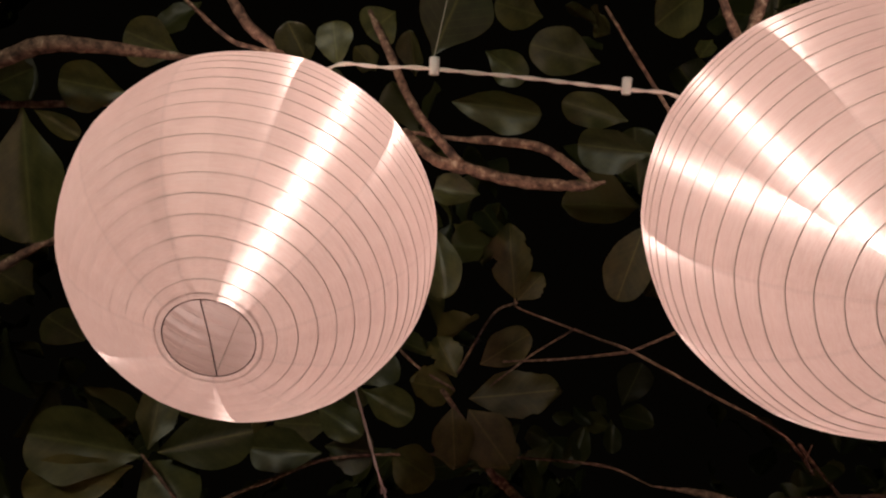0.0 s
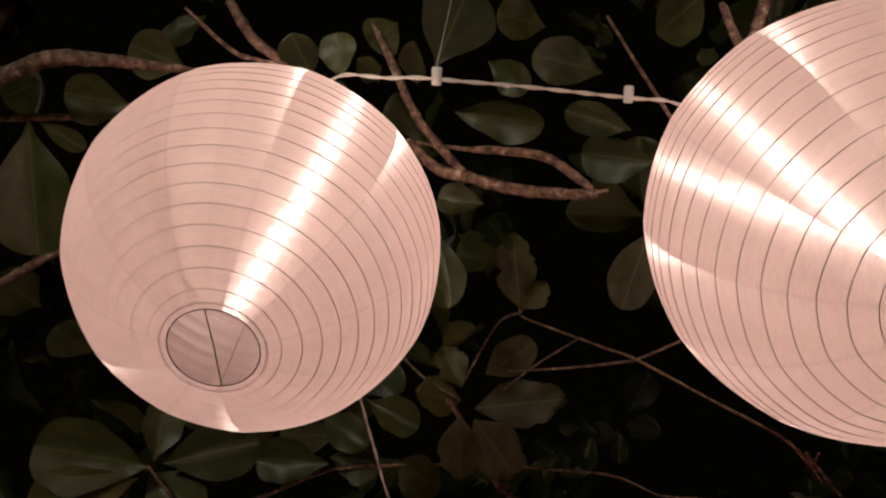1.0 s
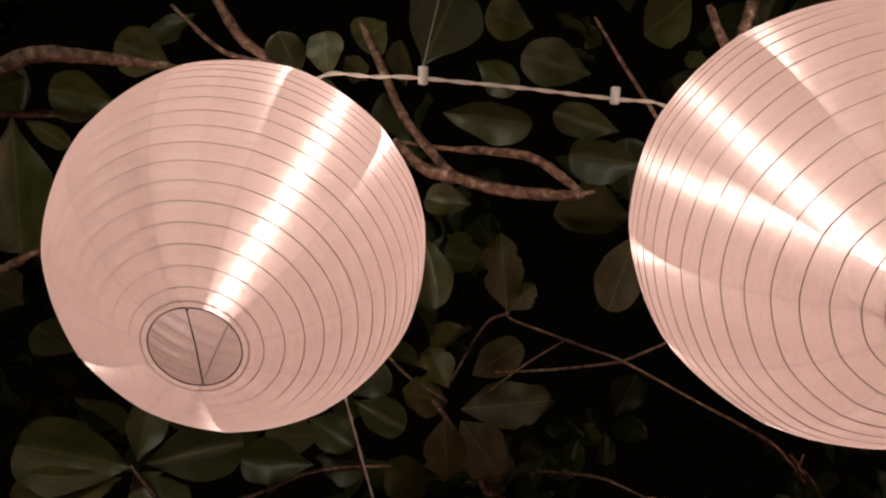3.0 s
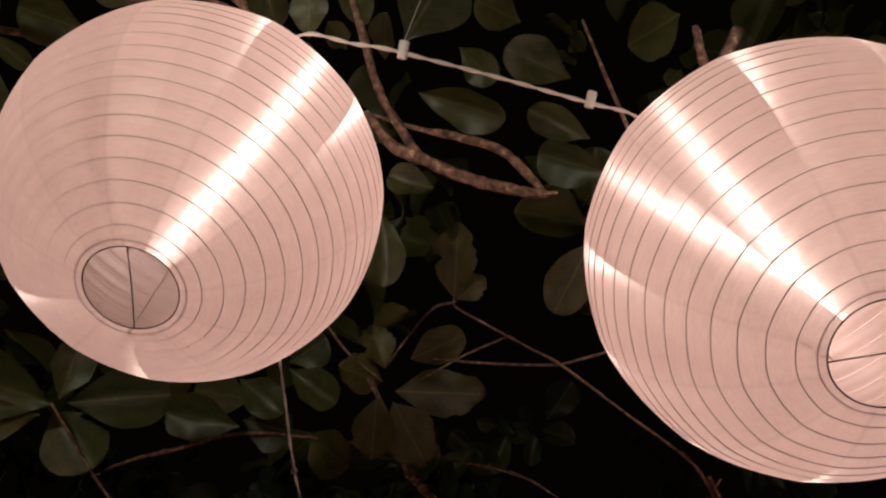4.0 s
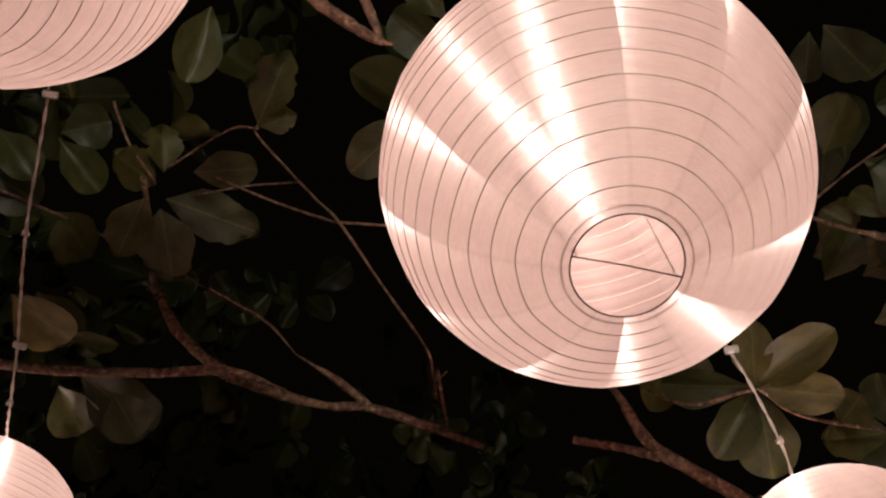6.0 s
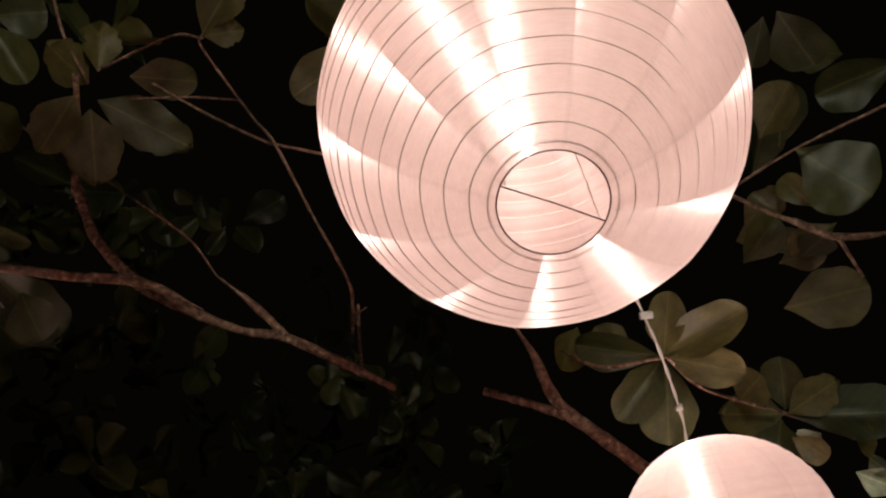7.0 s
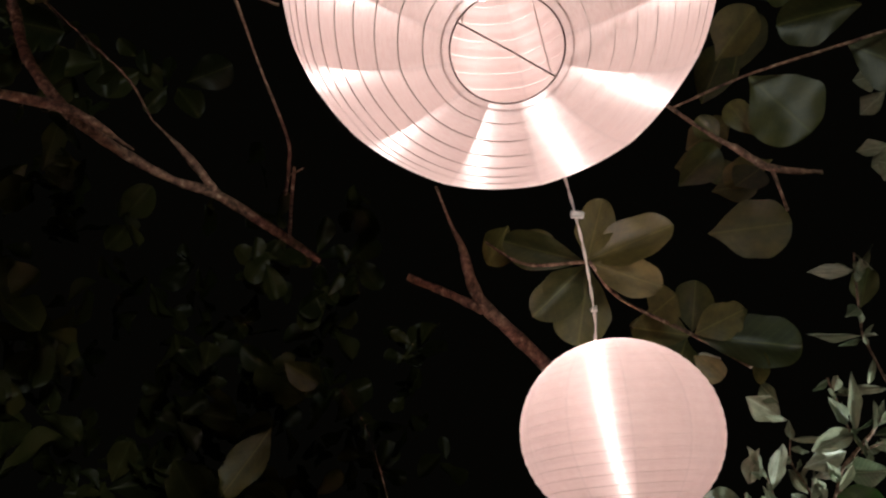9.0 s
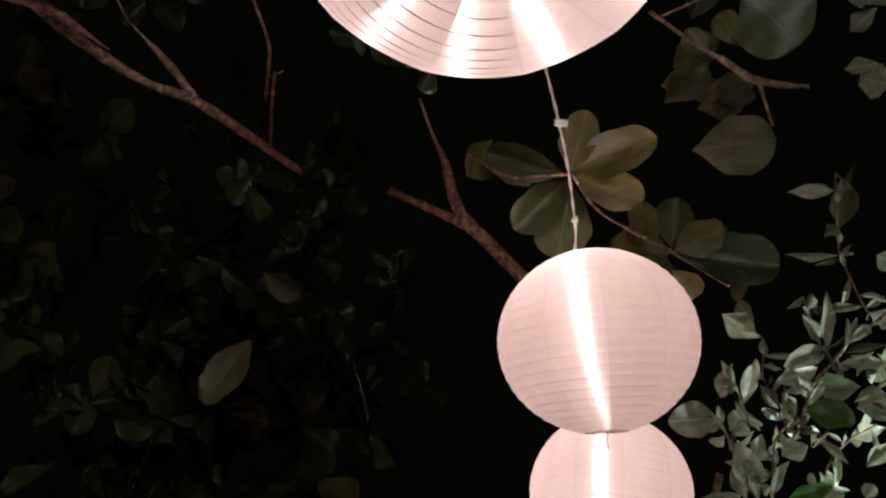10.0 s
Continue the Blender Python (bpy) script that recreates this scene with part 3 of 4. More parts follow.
branch("twig", [(0.847, 0.819, 2.344, 0.0027), (0.877, 0.755, 2.293, 0.0035), (0.899, 0.655, 2.271, 0.0038)])
branch("twig", [(0.901, 1.181, 2.204, 0.0010), (0.968, 1.166, 2.155, 0.0010), (1.031, 1.162, 2.083, 0.0010), (1.063, 1.162, 2.037, 0.0010)])
branch("branch", [(-0.389, 1.178, 2.374, 0.0036), (-0.330, 1.172, 2.411, 0.0041), (-0.258, 1.167, 2.443, 0.0041), (-0.177, 1.174, 2.490, 0.0042), (-0.060, 1.209, 2.529, 0.0037), (0.085, 1.229, 2.541, 0.0032), (0.199, 1.228, 2.531, 0.0032), (0.325, 1.199, 2.489, 0.0032), (0.392, 1.172, 2.424, 0.0014)])
branch("twig", [(-0.393, 0.941, 2.316, 0.0030), (-0.32, 1.067, 2.274, 0.0036), (-0.277, 1.104, 2.26, 0.0042), (-0.237, 1.146, 2.252, 0.006), (-0.191, 1.182, 2.25, 0.0065), (-0.093, 1.25, 2.243, 0.007)])
branch("twig", [(0.158, 0.881, 2.576, 0.0023), (0.163, 0.898, 2.575, 0.0023), (0.222, 0.918, 2.561, 0.0028), (0.288, 0.911, 2.512, 0.0028)])
branch("branch", [(1.430, 0.598, 1.975, 0.0030), (1.418, 0.589, 2.011, 0.0030), (1.406, 0.580, 2.046, 0.0030)], bush)
branch("branch", [(1.418, 0.560, 2.061, 0.0040), (1.413, 0.535, 2.089, 0.0040), (1.402, 0.513, 2.123, 0.0040), (1.393, 0.507, 2.143, 0.0040), (1.384, 0.455, 2.186, 0.0040), (1.377, 0.433, 2.207, 0.0040), (1.377, 0.399, 2.222, 0.0040), (1.372, 0.362, 2.242, 0.0040), (1.369, 0.318, 2.260, 0.0040)], bush)
branch("twig", [(1.421, 0.526, 2.053, 0.0035), (1.420, 0.499, 2.074, 0.0035)], bush)
branch("twig", [(1.338, 0.643, 2.103, 0.0025), (1.358, 0.639, 2.069, 0.0025), (1.376, 0.630, 2.040, 0.0025), (1.414, 0.615, 1.970, 0.0025)], bush)
branch("twig", [(1.404, 0.540, 2.080, 0.0030), (1.397, 0.525, 2.103, 0.0030), (1.390, 0.512, 2.125, 0.0030)], bush)
branch("twig", [(1.331, 0.488, 2.271, 0.0025), (1.352, 0.486, 2.242, 0.0025), (1.377, 0.483, 2.204, 0.0025), (1.386, 0.477, 2.192, 0.0025)], bush)
branch("twig", [(1.261, 0.392, 2.443, 0.0026), (1.281, 0.402, 2.418, 0.0026), (1.333, 0.423, 2.346, 0.0026), (1.350, 0.423, 2.324, 0.0026), (1.392, 0.414, 2.268, 0.0026), (1.408, 0.402, 2.247, 0.0026)], bush)
branch("twig", [(1.427, 0.454, 2.109, 0.0035), (1.423, 0.426, 2.131, 0.0035), (1.419, 0.389, 2.155, 0.0035)], bush)
branch("twig", [(1.414, 0.585, 2.050, 0.0030), (1.407, 0.570, 2.075, 0.0030), (1.404, 0.538, 2.103, 0.0030)], bush)
branch("twig", [(1.364, 0.571, 2.195, 0.0020), (1.380, 0.579, 2.163, 0.0020), (1.406, 0.566, 2.125, 0.0020), (1.424, 0.565, 2.093, 0.0020)], bush)
branch("twig", [(1.502, 0.531, 1.995, 0.0026), (1.484, 0.528, 2.041, 0.0026), (1.478, 0.494, 2.078, 0.0026), (1.479, 0.443, 2.104, 0.0026)], bush)
branch("twig", [(1.341, 0.611, 2.143, 0.0015), (1.360, 0.608, 2.114, 0.0015), (1.379, 0.605, 2.079, 0.0015)], bush)
branch("twig", [(1.391, 0.474, 2.164, 0.0020), (1.395, 0.435, 2.176, 0.0020), (1.412, 0.395, 2.164, 0.0020)], bush)
leaf((-0.295, 0.439, 2.550), (-0.358, 0.406, 2.550), 0.059, (0.01, -0.45, -1.12))
leaf((-0.375, 0.490, 2.546), (-0.458, 0.469, 2.547), 0.062, (0.28, -0.12, -0.63))
leaf((-0.133, 0.454, 2.554), (-0.149, 0.388, 2.536), 0.047, (-0.04, -0.38, -1.06))
leaf((-0.091, 0.450, 2.533), (-0.098, 0.403, 2.568), 0.047, (-0.16, -0.61, -0.61))
leaf((-0.049, 0.490, 2.607), (-0.071, 0.444, 2.577), 0.031, (0.29, -0.20, -1.12))
leaf((0.031, 0.404, 2.459), (0.074, 0.320, 2.493), 0.082, (0.10, -0.24, -0.67))
leaf((0.009, 0.445, 2.491), (0.007, 0.374, 2.468), 0.031, (-0.26, -0.35, -0.79))
leaf((-0.022, 0.431, 2.672), (-0.061, 0.452, 2.644), 0.057, (-0.18, -0.37, -1.22))
leaf((0.323, 0.621, 2.914), (0.197, 0.571, 2.881), 0.077, (0.07, -0.37, -1.04))
leaf((0.354, 0.344, 2.515), (0.289, 0.373, 2.466), 0.061, (-0.24, -0.05, -0.66))
leaf((0.355, 0.667, 2.783), (0.244, 0.638, 2.798), 0.055, (-0.28, -0.39, -0.91))
leaf((0.378, 0.667, 2.675), (0.262, 0.677, 2.722), 0.069, (-0.39, -0.27, -1.15))
leaf((0.095, 0.651, 2.538), (0.032, 0.658, 2.565), 0.045, (0.04, -0.70, -0.81))
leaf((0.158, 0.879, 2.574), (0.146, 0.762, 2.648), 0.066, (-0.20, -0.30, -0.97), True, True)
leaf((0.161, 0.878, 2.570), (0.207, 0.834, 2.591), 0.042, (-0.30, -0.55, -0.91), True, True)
leaf((0.349, 0.735, 2.574), (0.307, 0.830, 2.510), 0.068, (-0.07, -0.69, -0.75), brighter=True)
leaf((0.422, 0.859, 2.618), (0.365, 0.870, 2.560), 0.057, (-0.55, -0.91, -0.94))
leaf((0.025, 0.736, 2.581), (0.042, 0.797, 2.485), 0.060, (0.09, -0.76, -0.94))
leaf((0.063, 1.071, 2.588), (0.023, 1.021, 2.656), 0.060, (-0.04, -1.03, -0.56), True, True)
leaf((0.061, 1.111, 2.593), (-0.023, 1.062, 2.569), 0.070, (0.30, -0.56, -0.37), brighter=True)
leaf((0.106, 1.064, 2.612), (0.199, 1.039, 2.665), 0.062, (-0.19, -0.38, -0.52), brighter=True)
leaf((0.085, 1.119, 2.581), (0.255, 1.094, 2.576), 0.081, (0.28, -0.65, -0.46), brighter=True)
leaf((0.054, 1.097, 2.539), (0.058, 1.169, 2.459), 0.073, (-0.23, -0.78, -0.93), brighter=True)
leaf((0.084, 1.117, 2.552), (0.156, 1.178, 2.467), 0.088, (0.29, -0.86, -1.01), brighter=True)
leaf((-0.393, 0.941, 2.314), (-0.537, 0.894, 2.319), 0.098, (0.10, -0.53, -0.69))
leaf((-0.406, 0.956, 2.306), (-0.536, 0.936, 2.249), 0.076, (0.06, -0.40, -0.64))
leaf((-0.375, 0.949, 2.326), (-0.247, 0.966, 2.379), 0.084, (0.01, -1.04, -0.84))
leaf((-0.408, 0.991, 2.342), (-0.333, 1.027, 2.281), 0.086, (0.09, -1.05, -0.60))
leaf((-0.404, 0.981, 2.357), (-0.393, 0.931, 2.431), 0.057, (0.68, -0.99, -0.58))
leaf((-0.503, 0.859, 2.467), (-0.533, 0.795, 2.447), 0.061, (0.33, -0.28, -0.69))
leaf((-0.471, 0.466, 2.460), (-0.474, 0.613, 2.379), 0.090, (0.38, -0.73, -0.85))
leaf((-0.460, 0.471, 2.464), (-0.418, 0.514, 2.473), 0.025, (0.71, -0.18, -0.80))
leaf((-0.172, 1.141, 2.478), (-0.297, 1.137, 2.490), 0.074, (-0.03, -0.94, -0.83))
leaf((-0.176, 1.179, 2.525), (-0.091, 1.200, 2.528), 0.080, (0.40, -1.01, -0.95))
leaf((-0.061, 1.219, 2.544), (0.022, 1.211, 2.473), 0.080, (0.11, -0.43, -0.70))
leaf((-0.189, 1.116, 2.563), (-0.104, 1.119, 2.499), 0.062, (0.26, -0.53, -0.50))
leaf((-0.117, 1.162, 2.647), (-0.020, 1.193, 2.602), 0.066, (-0.19, -0.92, -0.42))
leaf((0.186, 0.444, 2.678), (0.118, 0.409, 2.643), 0.057, (0.18, -0.47, -0.82))
leaf((0.111, 0.527, 2.755), (0.168, 0.547, 2.695), 0.049, (0.05, -0.18, -0.90))
leaf((0.410, 0.452, 2.610), (0.388, 0.463, 2.580), 0.025, (-0.17, -0.53, -0.58))
leaf((0.459, 0.486, 2.651), (0.414, 0.496, 2.598), 0.034, (-0.63, -0.05, -0.54))
leaf((0.058, 0.595, 2.719), (0.195, 0.593, 2.675), 0.062, (-0.33, -0.17, -1.15))
leaf((-0.637, 0.877, 2.601), (-0.668, 0.791, 2.567), 0.072, (0.56, -0.88, -0.92))
leaf((-0.528, 0.488, 2.625), (-0.561, 0.488, 2.573), 0.062, (0.48, -0.20, -0.52))
leaf((-0.060, 1.257, 2.382), (0.051, 1.290, 2.361), 0.084, (-0.27, -0.52, -0.91))
leaf((-0.116, 1.321, 2.330), (-0.154, 1.262, 2.321), 0.062, (-0.15, -0.63, -0.33))
leaf((0.043, 1.300, 2.380), (0.123, 1.249, 2.366), 0.031, (0.05, -0.56, -0.77))
leaf((-0.165, 1.141, 2.541), (-0.254, 1.102, 2.513), 0.072, (0.03, -0.45, -0.48))
leaf((-0.119, 1.161, 2.660), (-0.054, 1.117, 2.694), 0.077, (0.13, -1.03, -1.03))
leaf((-0.030, 1.279, 2.419), (0.059, 1.294, 2.366), 0.072, (0.08, -0.55, -0.51))
leaf((0.086, 1.321, 2.333), (0.234, 1.353, 2.303), 0.092, (-0.09, -0.65, -0.52))
leaf((0.066, 1.331, 2.304), (0.134, 1.386, 2.269), 0.072, (0.26, -0.62, -0.81))
leaf((0.147, 1.299, 2.307), (0.210, 1.306, 2.253), 0.074, (-0.11, -0.64, -0.67))
leaf((0.753, 0.300, 2.607), (0.835, 0.307, 2.564), 0.072, (-0.51, 0.15, -1.13))
leaf((0.768, 0.327, 2.645), (0.815, 0.384, 2.626), 0.046, (-0.41, 0.08, -0.84))
leaf((0.861, 0.217, 2.500), (0.824, 0.316, 2.496), 0.064, (-0.35, 0.08, -1.09))
leaf((0.837, 0.409, 2.497), (0.786, 0.329, 2.495), 0.061, (-0.79, -0.40, -0.54))
leaf((0.862, 0.375, 2.462), (0.942, 0.329, 2.395), 0.106, (-0.39, -0.48, -0.50))
leaf((0.910, 0.395, 2.399), (0.873, 0.413, 2.444), 0.036, (-0.89, -0.26, -0.83))
leaf((0.962, 0.470, 2.486), (0.915, 0.480, 2.496), 0.037, (-0.35, -0.15, -1.06))
leaf((1.059, 0.543, 2.398), (1.088, 0.423, 2.388), 0.086, (-0.6, -0.1, -0.75))
leaf((1.081, 0.437, 2.527), (1.061, 0.512, 2.496), 0.049, (-0.97, -0.43, -0.45))
leaf((0.904, 0.659, 2.280), (0.862, 0.609, 2.346), 0.051, (-0.43, -0.11, -0.56), brighter=True)
leaf((0.914, 0.664, 2.288), (0.929, 0.532, 2.310), 0.059, (-0.54, -0.58, -0.36), brighter=True)
leaf((0.912, 0.659, 2.280), (0.977, 0.578, 2.248), 0.056, (-0.33, -0.59, -0.38), brighter=True)
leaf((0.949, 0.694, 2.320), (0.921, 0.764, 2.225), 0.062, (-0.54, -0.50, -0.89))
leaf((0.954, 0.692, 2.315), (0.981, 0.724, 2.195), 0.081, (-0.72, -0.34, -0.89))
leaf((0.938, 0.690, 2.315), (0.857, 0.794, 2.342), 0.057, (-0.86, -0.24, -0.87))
leaf((1.199, 0.654, 2.326), (1.105, 0.718, 2.307), 0.075, (-0.81, -0.33, -0.68), brighter=True)
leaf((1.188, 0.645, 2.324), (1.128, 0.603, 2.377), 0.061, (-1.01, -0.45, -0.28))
leaf((1.163, 0.627, 2.298), (1.187, 0.547, 2.338), 0.060, (-0.62, -0.50, -0.72), brighter=True)
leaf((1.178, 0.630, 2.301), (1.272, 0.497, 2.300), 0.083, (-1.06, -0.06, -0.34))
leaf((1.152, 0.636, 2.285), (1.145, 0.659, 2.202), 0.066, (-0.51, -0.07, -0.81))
leaf((1.106, 0.676, 2.314), (1.093, 0.617, 2.330), 0.067, (-0.69, -0.36, -0.29), brighter=True)
leaf((1.062, 0.496, 2.482), (1.038, 0.442, 2.470), 0.057, (-0.32, -0.55, -0.60))
leaf((1.081, 0.544, 2.511), (1.083, 0.466, 2.497), 0.050, (-0.47, -0.22, -0.47))
leaf((1.038, 0.582, 2.508), (1.030, 0.504, 2.552), 0.060, (-0.32, -0.40, -0.64))
leaf((0.900, 0.826, 2.425), (0.887, 0.850, 2.338), 0.057, (-0.39, -0.65, -0.86))
leaf((0.802, 1.228, 2.214), (0.866, 1.193, 2.194), 0.046, (-0.51, -0.53, -0.64))
leaf((0.845, 1.265, 2.110), (0.829, 1.325, 1.983), 0.064, (-0.81, -1.00, -0.39), brighter=True)
leaf((0.913, 0.255, 2.499), (0.980, 0.186, 2.458), 0.079, (-0.29, -0.36, -0.59))
leaf((1.255, 0.577, 2.284), (1.250, 0.548, 2.251), 0.049, (-0.73, -0.01, -0.72))
leaf((1.132, 0.614, 2.234), (1.171, 0.587, 2.207), 0.038, (-0.45, -0.24, -0.42))
leaf((1.336, 0.419, 2.390), (1.291, 0.383, 2.431), 0.042, (-1.01, 0.04, -0.62))
leaf((0.919, 0.421, 2.563), (0.848, 0.359, 2.604), 0.073, (-0.5, 0.1, -1.0))
leaf((1.006, 0.517, 2.647), (0.947, 0.44, 2.689), 0.066, (-0.4, -0.2, -0.9))
leaf((1.056, 0.576, 2.61), (1.047, 0.486, 2.626), 0.058, (-0.6, -0.1, -0.8), brighter=True)
leaf((1.114, 0.63, 2.649), (1.134, 0.549, 2.638), 0.055, (-0.4, -0.4, -0.8), brighter=True)
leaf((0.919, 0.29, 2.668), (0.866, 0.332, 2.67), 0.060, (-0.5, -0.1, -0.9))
leaf((1.096, 0.896, 2.5), (1.021, 0.896, 2.538), 0.072, (-0.4, -0.6, -0.7), brighter=True)
leaf((1.121, 0.584, 2.635), (1.156, 0.525, 2.6), 0.043, (-0.5, -0.3, -0.8))
bush_leaf((1.268, 0.399, 2.414), (1.262, 0.469, 2.435), 0.024, (-0.97, 0.07, -0.82))
bush_leaf((1.280, 0.411, 2.420), (1.259, 0.429, 2.430), 0.022, (-0.61, 0.05, -0.76))
bush_leaf((1.278, 0.401, 2.425), (1.278, 0.377, 2.425), 0.011, (-0.79, -0.53, -0.38))
bush_leaf((1.327, 0.424, 2.330), (1.320, 0.509, 2.354), 0.015, (-0.46, -0.46, -0.83))
bush_leaf((1.352, 0.432, 2.341), (1.310, 0.455, 2.309), 0.010, (-0.56, -0.40, -0.55))
bush_leaf((1.389, 0.478, 2.200), (1.332, 0.452, 2.274), 0.020, (-0.67, -0.47, -0.28))
bush_leaf((1.364, 0.491, 2.258), (1.335, 0.397, 2.230), 0.014, (-0.66, 0.04, -0.23))
bush_leaf((1.329, 0.568, 2.216), (1.289, 0.606, 2.245), 0.046, (-0.55, -0.08, -0.46))
bush_leaf((1.299, 0.557, 2.225), (1.291, 0.581, 2.260), 0.029, (-0.70, -0.02, -0.67))
bush_leaf((1.328, 0.557, 2.209), (1.287, 0.580, 2.202), 0.011, (-0.52, -0.24, -0.84))
bush_leaf((1.360, 0.566, 2.192), (1.322, 0.552, 2.206), 0.015, (-0.98, -0.06, -0.39))
bush_leaf((1.338, 0.561, 2.181), (1.357, 0.515, 2.182), 0.010, (-0.53, -0.23, -0.61))
bush_leaf((1.353, 0.643, 2.126), (1.301, 0.592, 2.156), 0.029, (-0.54, -0.09, -0.19))
bush_leaf((1.364, 0.607, 2.116), (1.316, 0.565, 2.166), 0.024, (-0.68, -0.27, -0.44))
bush_leaf((1.391, 0.481, 2.201), (1.334, 0.526, 2.152), 0.032, (-0.93, -0.55, -0.35))
bush_leaf((1.373, 0.490, 2.161), (1.350, 0.550, 2.135), 0.037, (-0.80, -0.20, -0.66))
bush_leaf((1.378, 0.502, 2.140), (1.382, 0.545, 2.130), 0.023, (-1.14, -0.08, -0.19))
bush_leaf((1.408, 0.456, 2.199), (1.393, 0.386, 2.188), 0.015, (-1.10, 0.10, -0.27))
bush_leaf((1.398, 0.461, 2.176), (1.404, 0.393, 2.164), 0.020, (-1.19, -0.00, -0.41))
bush_leaf((1.399, 0.505, 2.140), (1.395, 0.438, 2.128), 0.044, (-1.18, -0.11, -0.79))
bush_leaf((1.424, 0.453, 2.108), (1.419, 0.399, 2.116), 0.045, (-1.11, -0.34, -0.18))
bush_leaf((1.400, 0.405, 2.237), (1.369, 0.363, 2.231), 0.037, (-0.61, -0.34, -0.60))
bush_leaf((1.339, 0.503, 2.075), (1.343, 0.439, 2.052), 0.043, (-1.17, -0.35, -0.12), True)
bush_leaf((1.376, 0.663, 2.104), (1.316, 0.715, 2.079), 0.057, (-0.56, -0.52, -0.31))
bush_leaf((1.366, 0.666, 2.054), (1.335, 0.628, 2.051), 0.022, (-0.68, -0.43, -0.64))
bush_leaf((1.357, 0.631, 2.068), (1.377, 0.613, 2.109), 0.029, (-0.56, -0.06, -0.58))
bush_leaf((1.377, 0.632, 2.083), (1.363, 0.593, 2.053), 0.024, (-0.89, -0.27, -0.19))
bush_leaf((1.397, 0.595, 2.074), (1.408, 0.615, 2.038), 0.023, (-0.76, -0.51, -0.42))
bush_leaf((1.360, 0.619, 2.050), (1.424, 0.619, 1.981), 0.043, (-1.00, -0.51, -0.13))
bush_leaf((1.382, 0.558, 2.089), (1.397, 0.536, 2.116), 0.023, (-0.66, -0.60, -0.10))
bush_leaf((1.388, 0.562, 2.030), (1.409, 0.529, 2.048), 0.037, (-1.14, -0.52, -0.10))
bush_leaf((1.389, 0.558, 1.960), (1.375, 0.488, 1.968), 0.025, (-0.60, -0.32, -0.63), True)
bush_leaf((1.362, 0.688, 1.961), (1.385, 0.629, 1.970), 0.020, (-0.87, -0.07, -0.59))
bush_leaf((1.421, 0.519, 1.972), (1.436, 0.491, 1.979), 0.023, (-0.64, -0.56, -0.04))
bush_leaf((1.450, 0.466, 1.976), (1.450, 0.452, 1.995), 0.022, (-0.85, -0.14, -0.08))
bush_leaf((1.433, 0.536, 1.990), (1.445, 0.541, 2.022), 0.013, (-0.64, -0.52, -0.22))
bush_leaf((1.387, 0.588, 2.114), (1.427, 0.574, 2.110), 0.018, (-0.64, -0.55, -0.66))
bush_leaf((1.388, 0.589, 2.157), (1.435, 0.581, 2.135), 0.024, (-0.94, -0.44, -0.13))
bush_leaf((1.275, 0.683, 2.311), (1.264, 0.631, 2.315), 0.045, (-0.83, -0.04, -0.80))
bush_leaf((1.512, 0.475, 2.051), (1.518, 0.433, 2.087), 0.026, (-0.57, 0.07, -0.26))
bush_leaf((1.467, 0.432, 2.194), (1.434, 0.405, 2.144), 0.030, (-1.16, 0.07, -0.34))
bush_leaf((1.445, 0.559, 2.136), (1.402, 0.562, 2.146), 0.021, (-0.60, -0.58, -0.66))
bush_leaf((1.468, 0.654, 2.001), (1.458, 0.675, 2.048), 0.026, (-0.87, -0.33, -0.33))
bush_leaf((1.436, 0.392, 2.392), (1.452, 0.368, 2.373), 0.037, (-0.62, 0.06, -0.40))
bush_leaf((1.508, 0.492, 2.103), (1.539, 0.449, 2.126), 0.028, (-1.11, -0.45, -0.60))
bush_leaf((1.057, 0.29, 2.6), (1.058, 0.234, 2.581), 0.044, (-0.75, -0.25, -0.5))
bush_leaf((1.103, 0.301, 2.572), (1.08, 0.256, 2.573), 0.032, (-0.75, -0.25, -0.5))
bush_leaf((1.126, 0.323, 2.521), (1.123, 0.277, 2.505), 0.026, (-0.75, -0.25, -0.5))
bush_leaf((1.156, 0.314, 2.508), (1.147, 0.262, 2.498), 0.058, (-0.75, -0.25, -0.5))
bush_leaf((1.083, 0.242, 2.638), (1.048, 0.256, 2.638), 0.018, (-0.75, -0.25, -0.5))
bush_leaf((1.121, 0.297, 2.479), (1.125, 0.263, 2.451), 0.048, (-0.89, -0.05, -0.84))


def leafy(points, count, seed):
    """Small leaves set alternately along a stem of the bush."""
    r = random.Random(seed)
    line = glide(points, 10)
    for i in range(count):
        q = line[int((i + 0.5) / count * (len(line) - 1))]
        way = Vector((r.uniform(-1, 1), r.uniform(-0.8, 0.4), r.uniform(-0.8, 0.8))).normalized()
        base = Vector(q[:3])
        long = r.uniform(0.025, 0.06)
        bush_leaf(base, base + way * long, long * r.uniform(0.22, 0.42), (r.uniform(-0.9, 0.3), r.uniform(-1, 0), r.uniform(-0.9, 0.3)))


leafy([(1.430, 0.598, 1.975, 0.0030), (1.418, 0.589, 2.011, 0.0030), (1.406, 0.580, 2.046, 0.0030)], 8, 3)
leafy([(1.418, 0.560, 2.061, 0.0040), (1.413, 0.535, 2.089, 0.0040), (1.402, 0.513, 2.123, 0.0040), (1.393, 0.507, 2.143, 0.0040), (1.384, 0.455, 2.186, 0.0040), (1.377, 0.433, 2.207, 0.0040), (1.377, 0.399, 2.222, 0.0040), (1.372, 0.362, 2.242, 0.0040), (1.369, 0.318, 2.260, 0.0040)], 20, 4)
leafy([(1.421, 0.526, 2.053, 0.0035), (1.420, 0.499, 2.074, 0.0035)], 6, 5)
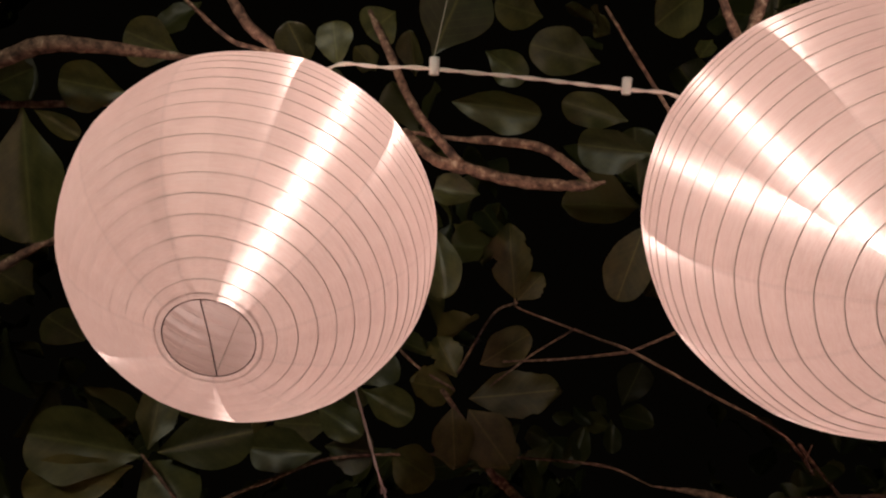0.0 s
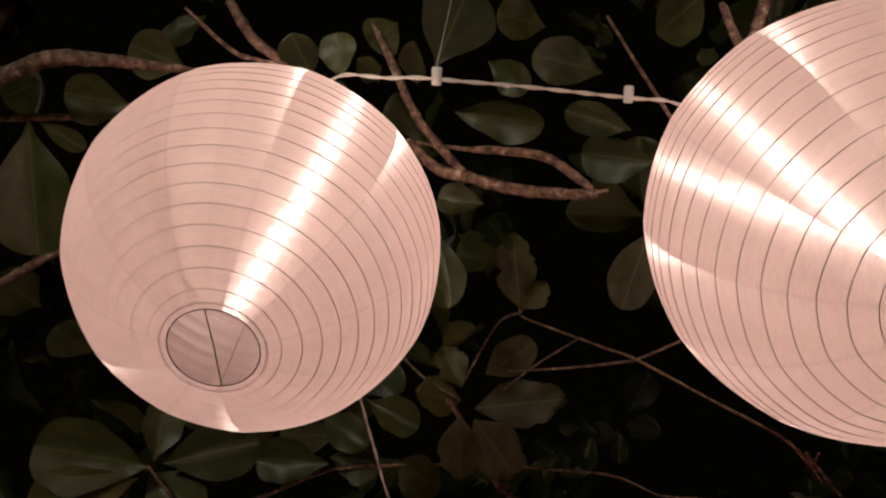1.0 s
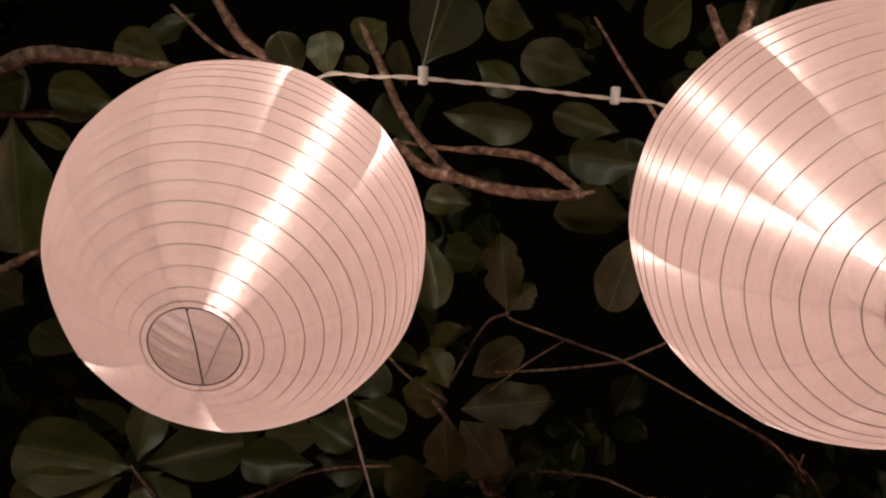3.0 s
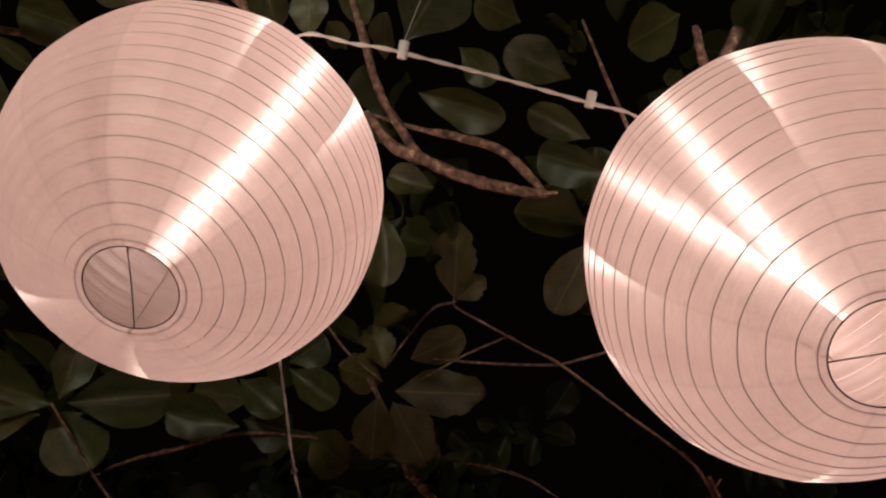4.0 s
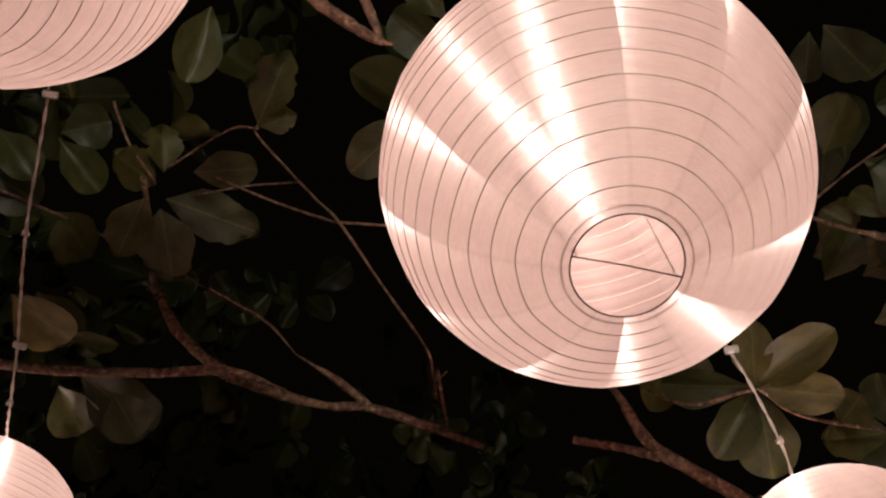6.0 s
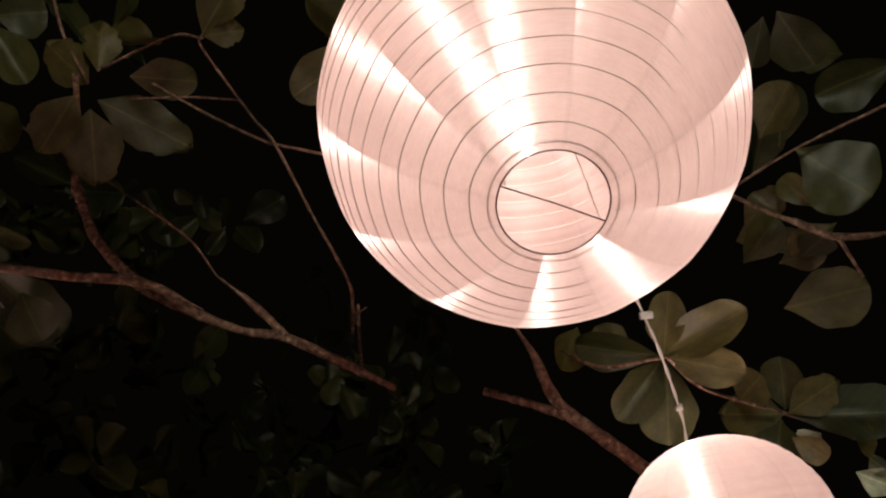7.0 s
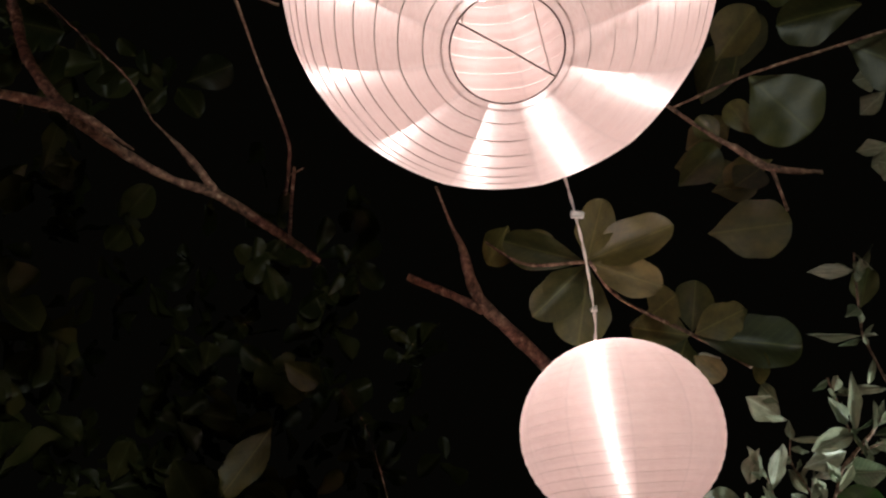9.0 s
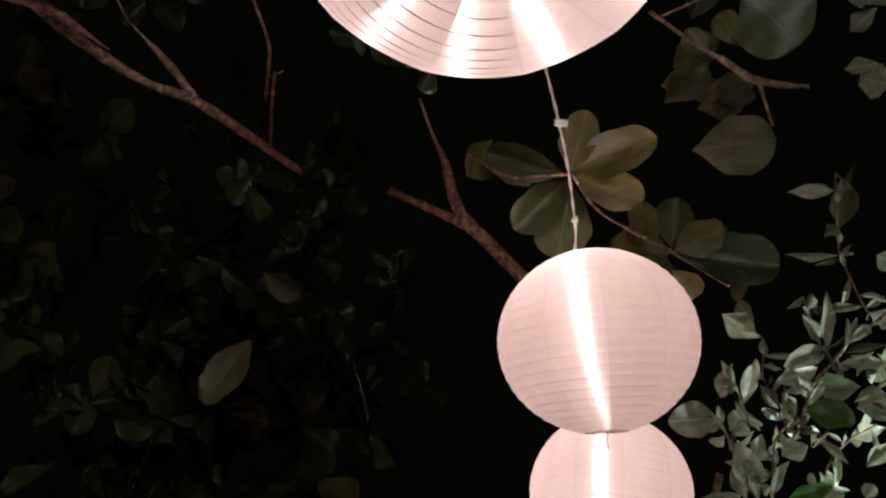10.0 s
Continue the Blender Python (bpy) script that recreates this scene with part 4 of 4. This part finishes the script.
leafy([(1.338, 0.643, 2.103, 0.0025), (1.358, 0.639, 2.069, 0.0025), (1.376, 0.630, 2.040, 0.0025), (1.414, 0.615, 1.970, 0.0025)], 10, 6)
leafy([(1.404, 0.540, 2.080, 0.0030), (1.397, 0.525, 2.103, 0.0030), (1.390, 0.512, 2.125, 0.0030)], 8, 7)
leafy([(1.331, 0.488, 2.271, 0.0025), (1.352, 0.486, 2.242, 0.0025), (1.377, 0.483, 2.204, 0.0025), (1.386, 0.477, 2.192, 0.0025)], 10, 8)
leafy([(1.261, 0.392, 2.443, 0.0026), (1.281, 0.402, 2.418, 0.0026), (1.333, 0.423, 2.346, 0.0026), (1.350, 0.423, 2.324, 0.0026), (1.392, 0.414, 2.268, 0.0026), (1.408, 0.402, 2.247, 0.0026)], 14, 9)
leafy([(1.427, 0.454, 2.109, 0.0035), (1.423, 0.426, 2.131, 0.0035), (1.419, 0.389, 2.155, 0.0035)], 8, 10)
leafy([(1.414, 0.585, 2.050, 0.0030), (1.407, 0.570, 2.075, 0.0030), (1.404, 0.538, 2.103, 0.0030)], 8, 11)
leafy([(1.364, 0.571, 2.195, 0.0020), (1.380, 0.579, 2.163, 0.0020), (1.406, 0.566, 2.125, 0.0020), (1.424, 0.565, 2.093, 0.0020)], 10, 12)
leafy([(1.502, 0.531, 1.995, 0.0026), (1.484, 0.528, 2.041, 0.0026), (1.478, 0.494, 2.078, 0.0026), (1.479, 0.443, 2.104, 0.0026)], 10, 13)
leafy([(1.341, 0.611, 2.143, 0.0015), (1.360, 0.608, 2.114, 0.0015), (1.379, 0.605, 2.079, 0.0015)], 8, 14)
leafy([(1.391, 0.474, 2.164, 0.0020), (1.395, 0.435, 2.176, 0.0020), (1.412, 0.395, 2.164, 0.0020)], 8, 15)


# trunks out of view, from which the limbs come
def trunk(points, owner):
    branch("trunk", points, owner)


trunk([(-1.35, 0.9, -0.05, 0.09), (-1.3, 0.88, 1.2, 0.075), (-1.1, 0.8, 2.2, 0.06), (-0.95, 0.7, 2.75, 0.04), (-0.9, 0.62, 3.3, 0.02)], tree)
trunk([(1.95, 1.1, -0.05, 0.03), (1.9, 1.05, 1.0, 0.024), (1.85, 0.95, 1.9, 0.014), (1.8, 0.85, 2.2, 0.008)], bush)


# foliage behind, too dark to count
def backdrop_leaves():
    r = random.Random(11)
    verts, faces, uvs = [], [], []
    shapes = [leaf_shape(s, 1.15, 0, 0.48) for s in range(5)]
    spots = []
    while len(spots) < 620:
        if r.random() < 0.12:
            c = Vector((r.uniform(-1.3, 1.5), r.uniform(0.3, 1.7), r.uniform(2.8, 3.3)))
        else:
            c = Vector((r.uniform(-1.7, 1.7), r.uniform(1.95, 3.2), r.uniform(1.3, 3.4)))
        if c.x > 0.75 and c.y > 1.8:
            c += Vector((r.uniform(0, 0.7), 0.2, r.uniform(0.0, 0.5)))
        if c.x > 1.1 and c.y < 1.8:
            continue
        spots.append(c)
    for c in spots:
        axis = Vector((r.uniform(-1, 1), r.uniform(-1.2, 0.2), r.uniform(-0.8, 0.8))).normalized()
        flat = axis.orthogonal().normalized()
        across = axis.cross(flat)
        count = r.randint(3, 6)
        for k in range(count):
            a = 2 * math.pi * k / count + r.uniform(-0.7, 0.7)
            way = (flat * math.cos(a) + across * math.sin(a) + axis * r.uniform(-0.3, 0.9)).normalized()
            long = r.uniform(0.07, 0.17)
            start = c + Vector((r.uniform(-0.03, 0.03), r.uniform(-0.03, 0.03), r.uniform(-0.03, 0.03)))
            m = leaf_frame(start, start + way * long, long * r.uniform(0.45, 0.7), axis + Vector((r.uniform(-0.6, 0.6), r.uniform(-0.6, 0.3), r.uniform(-0.6, 0.6))))
            v, f, u = shapes[r.randrange(5)]
            first = len(verts)
            verts += [m @ Vector(q) for q in v]
            uvs += u
            faces += [tuple(i + first for i in q) for q in f]
    tagged(mesh_object("background_foliage", verts, faces, LEAF, None, "", uvs), "dark mass of spoon-shaped leaves behind the lanterns", "foliage", kind="stuff")


backdrop_leaves()
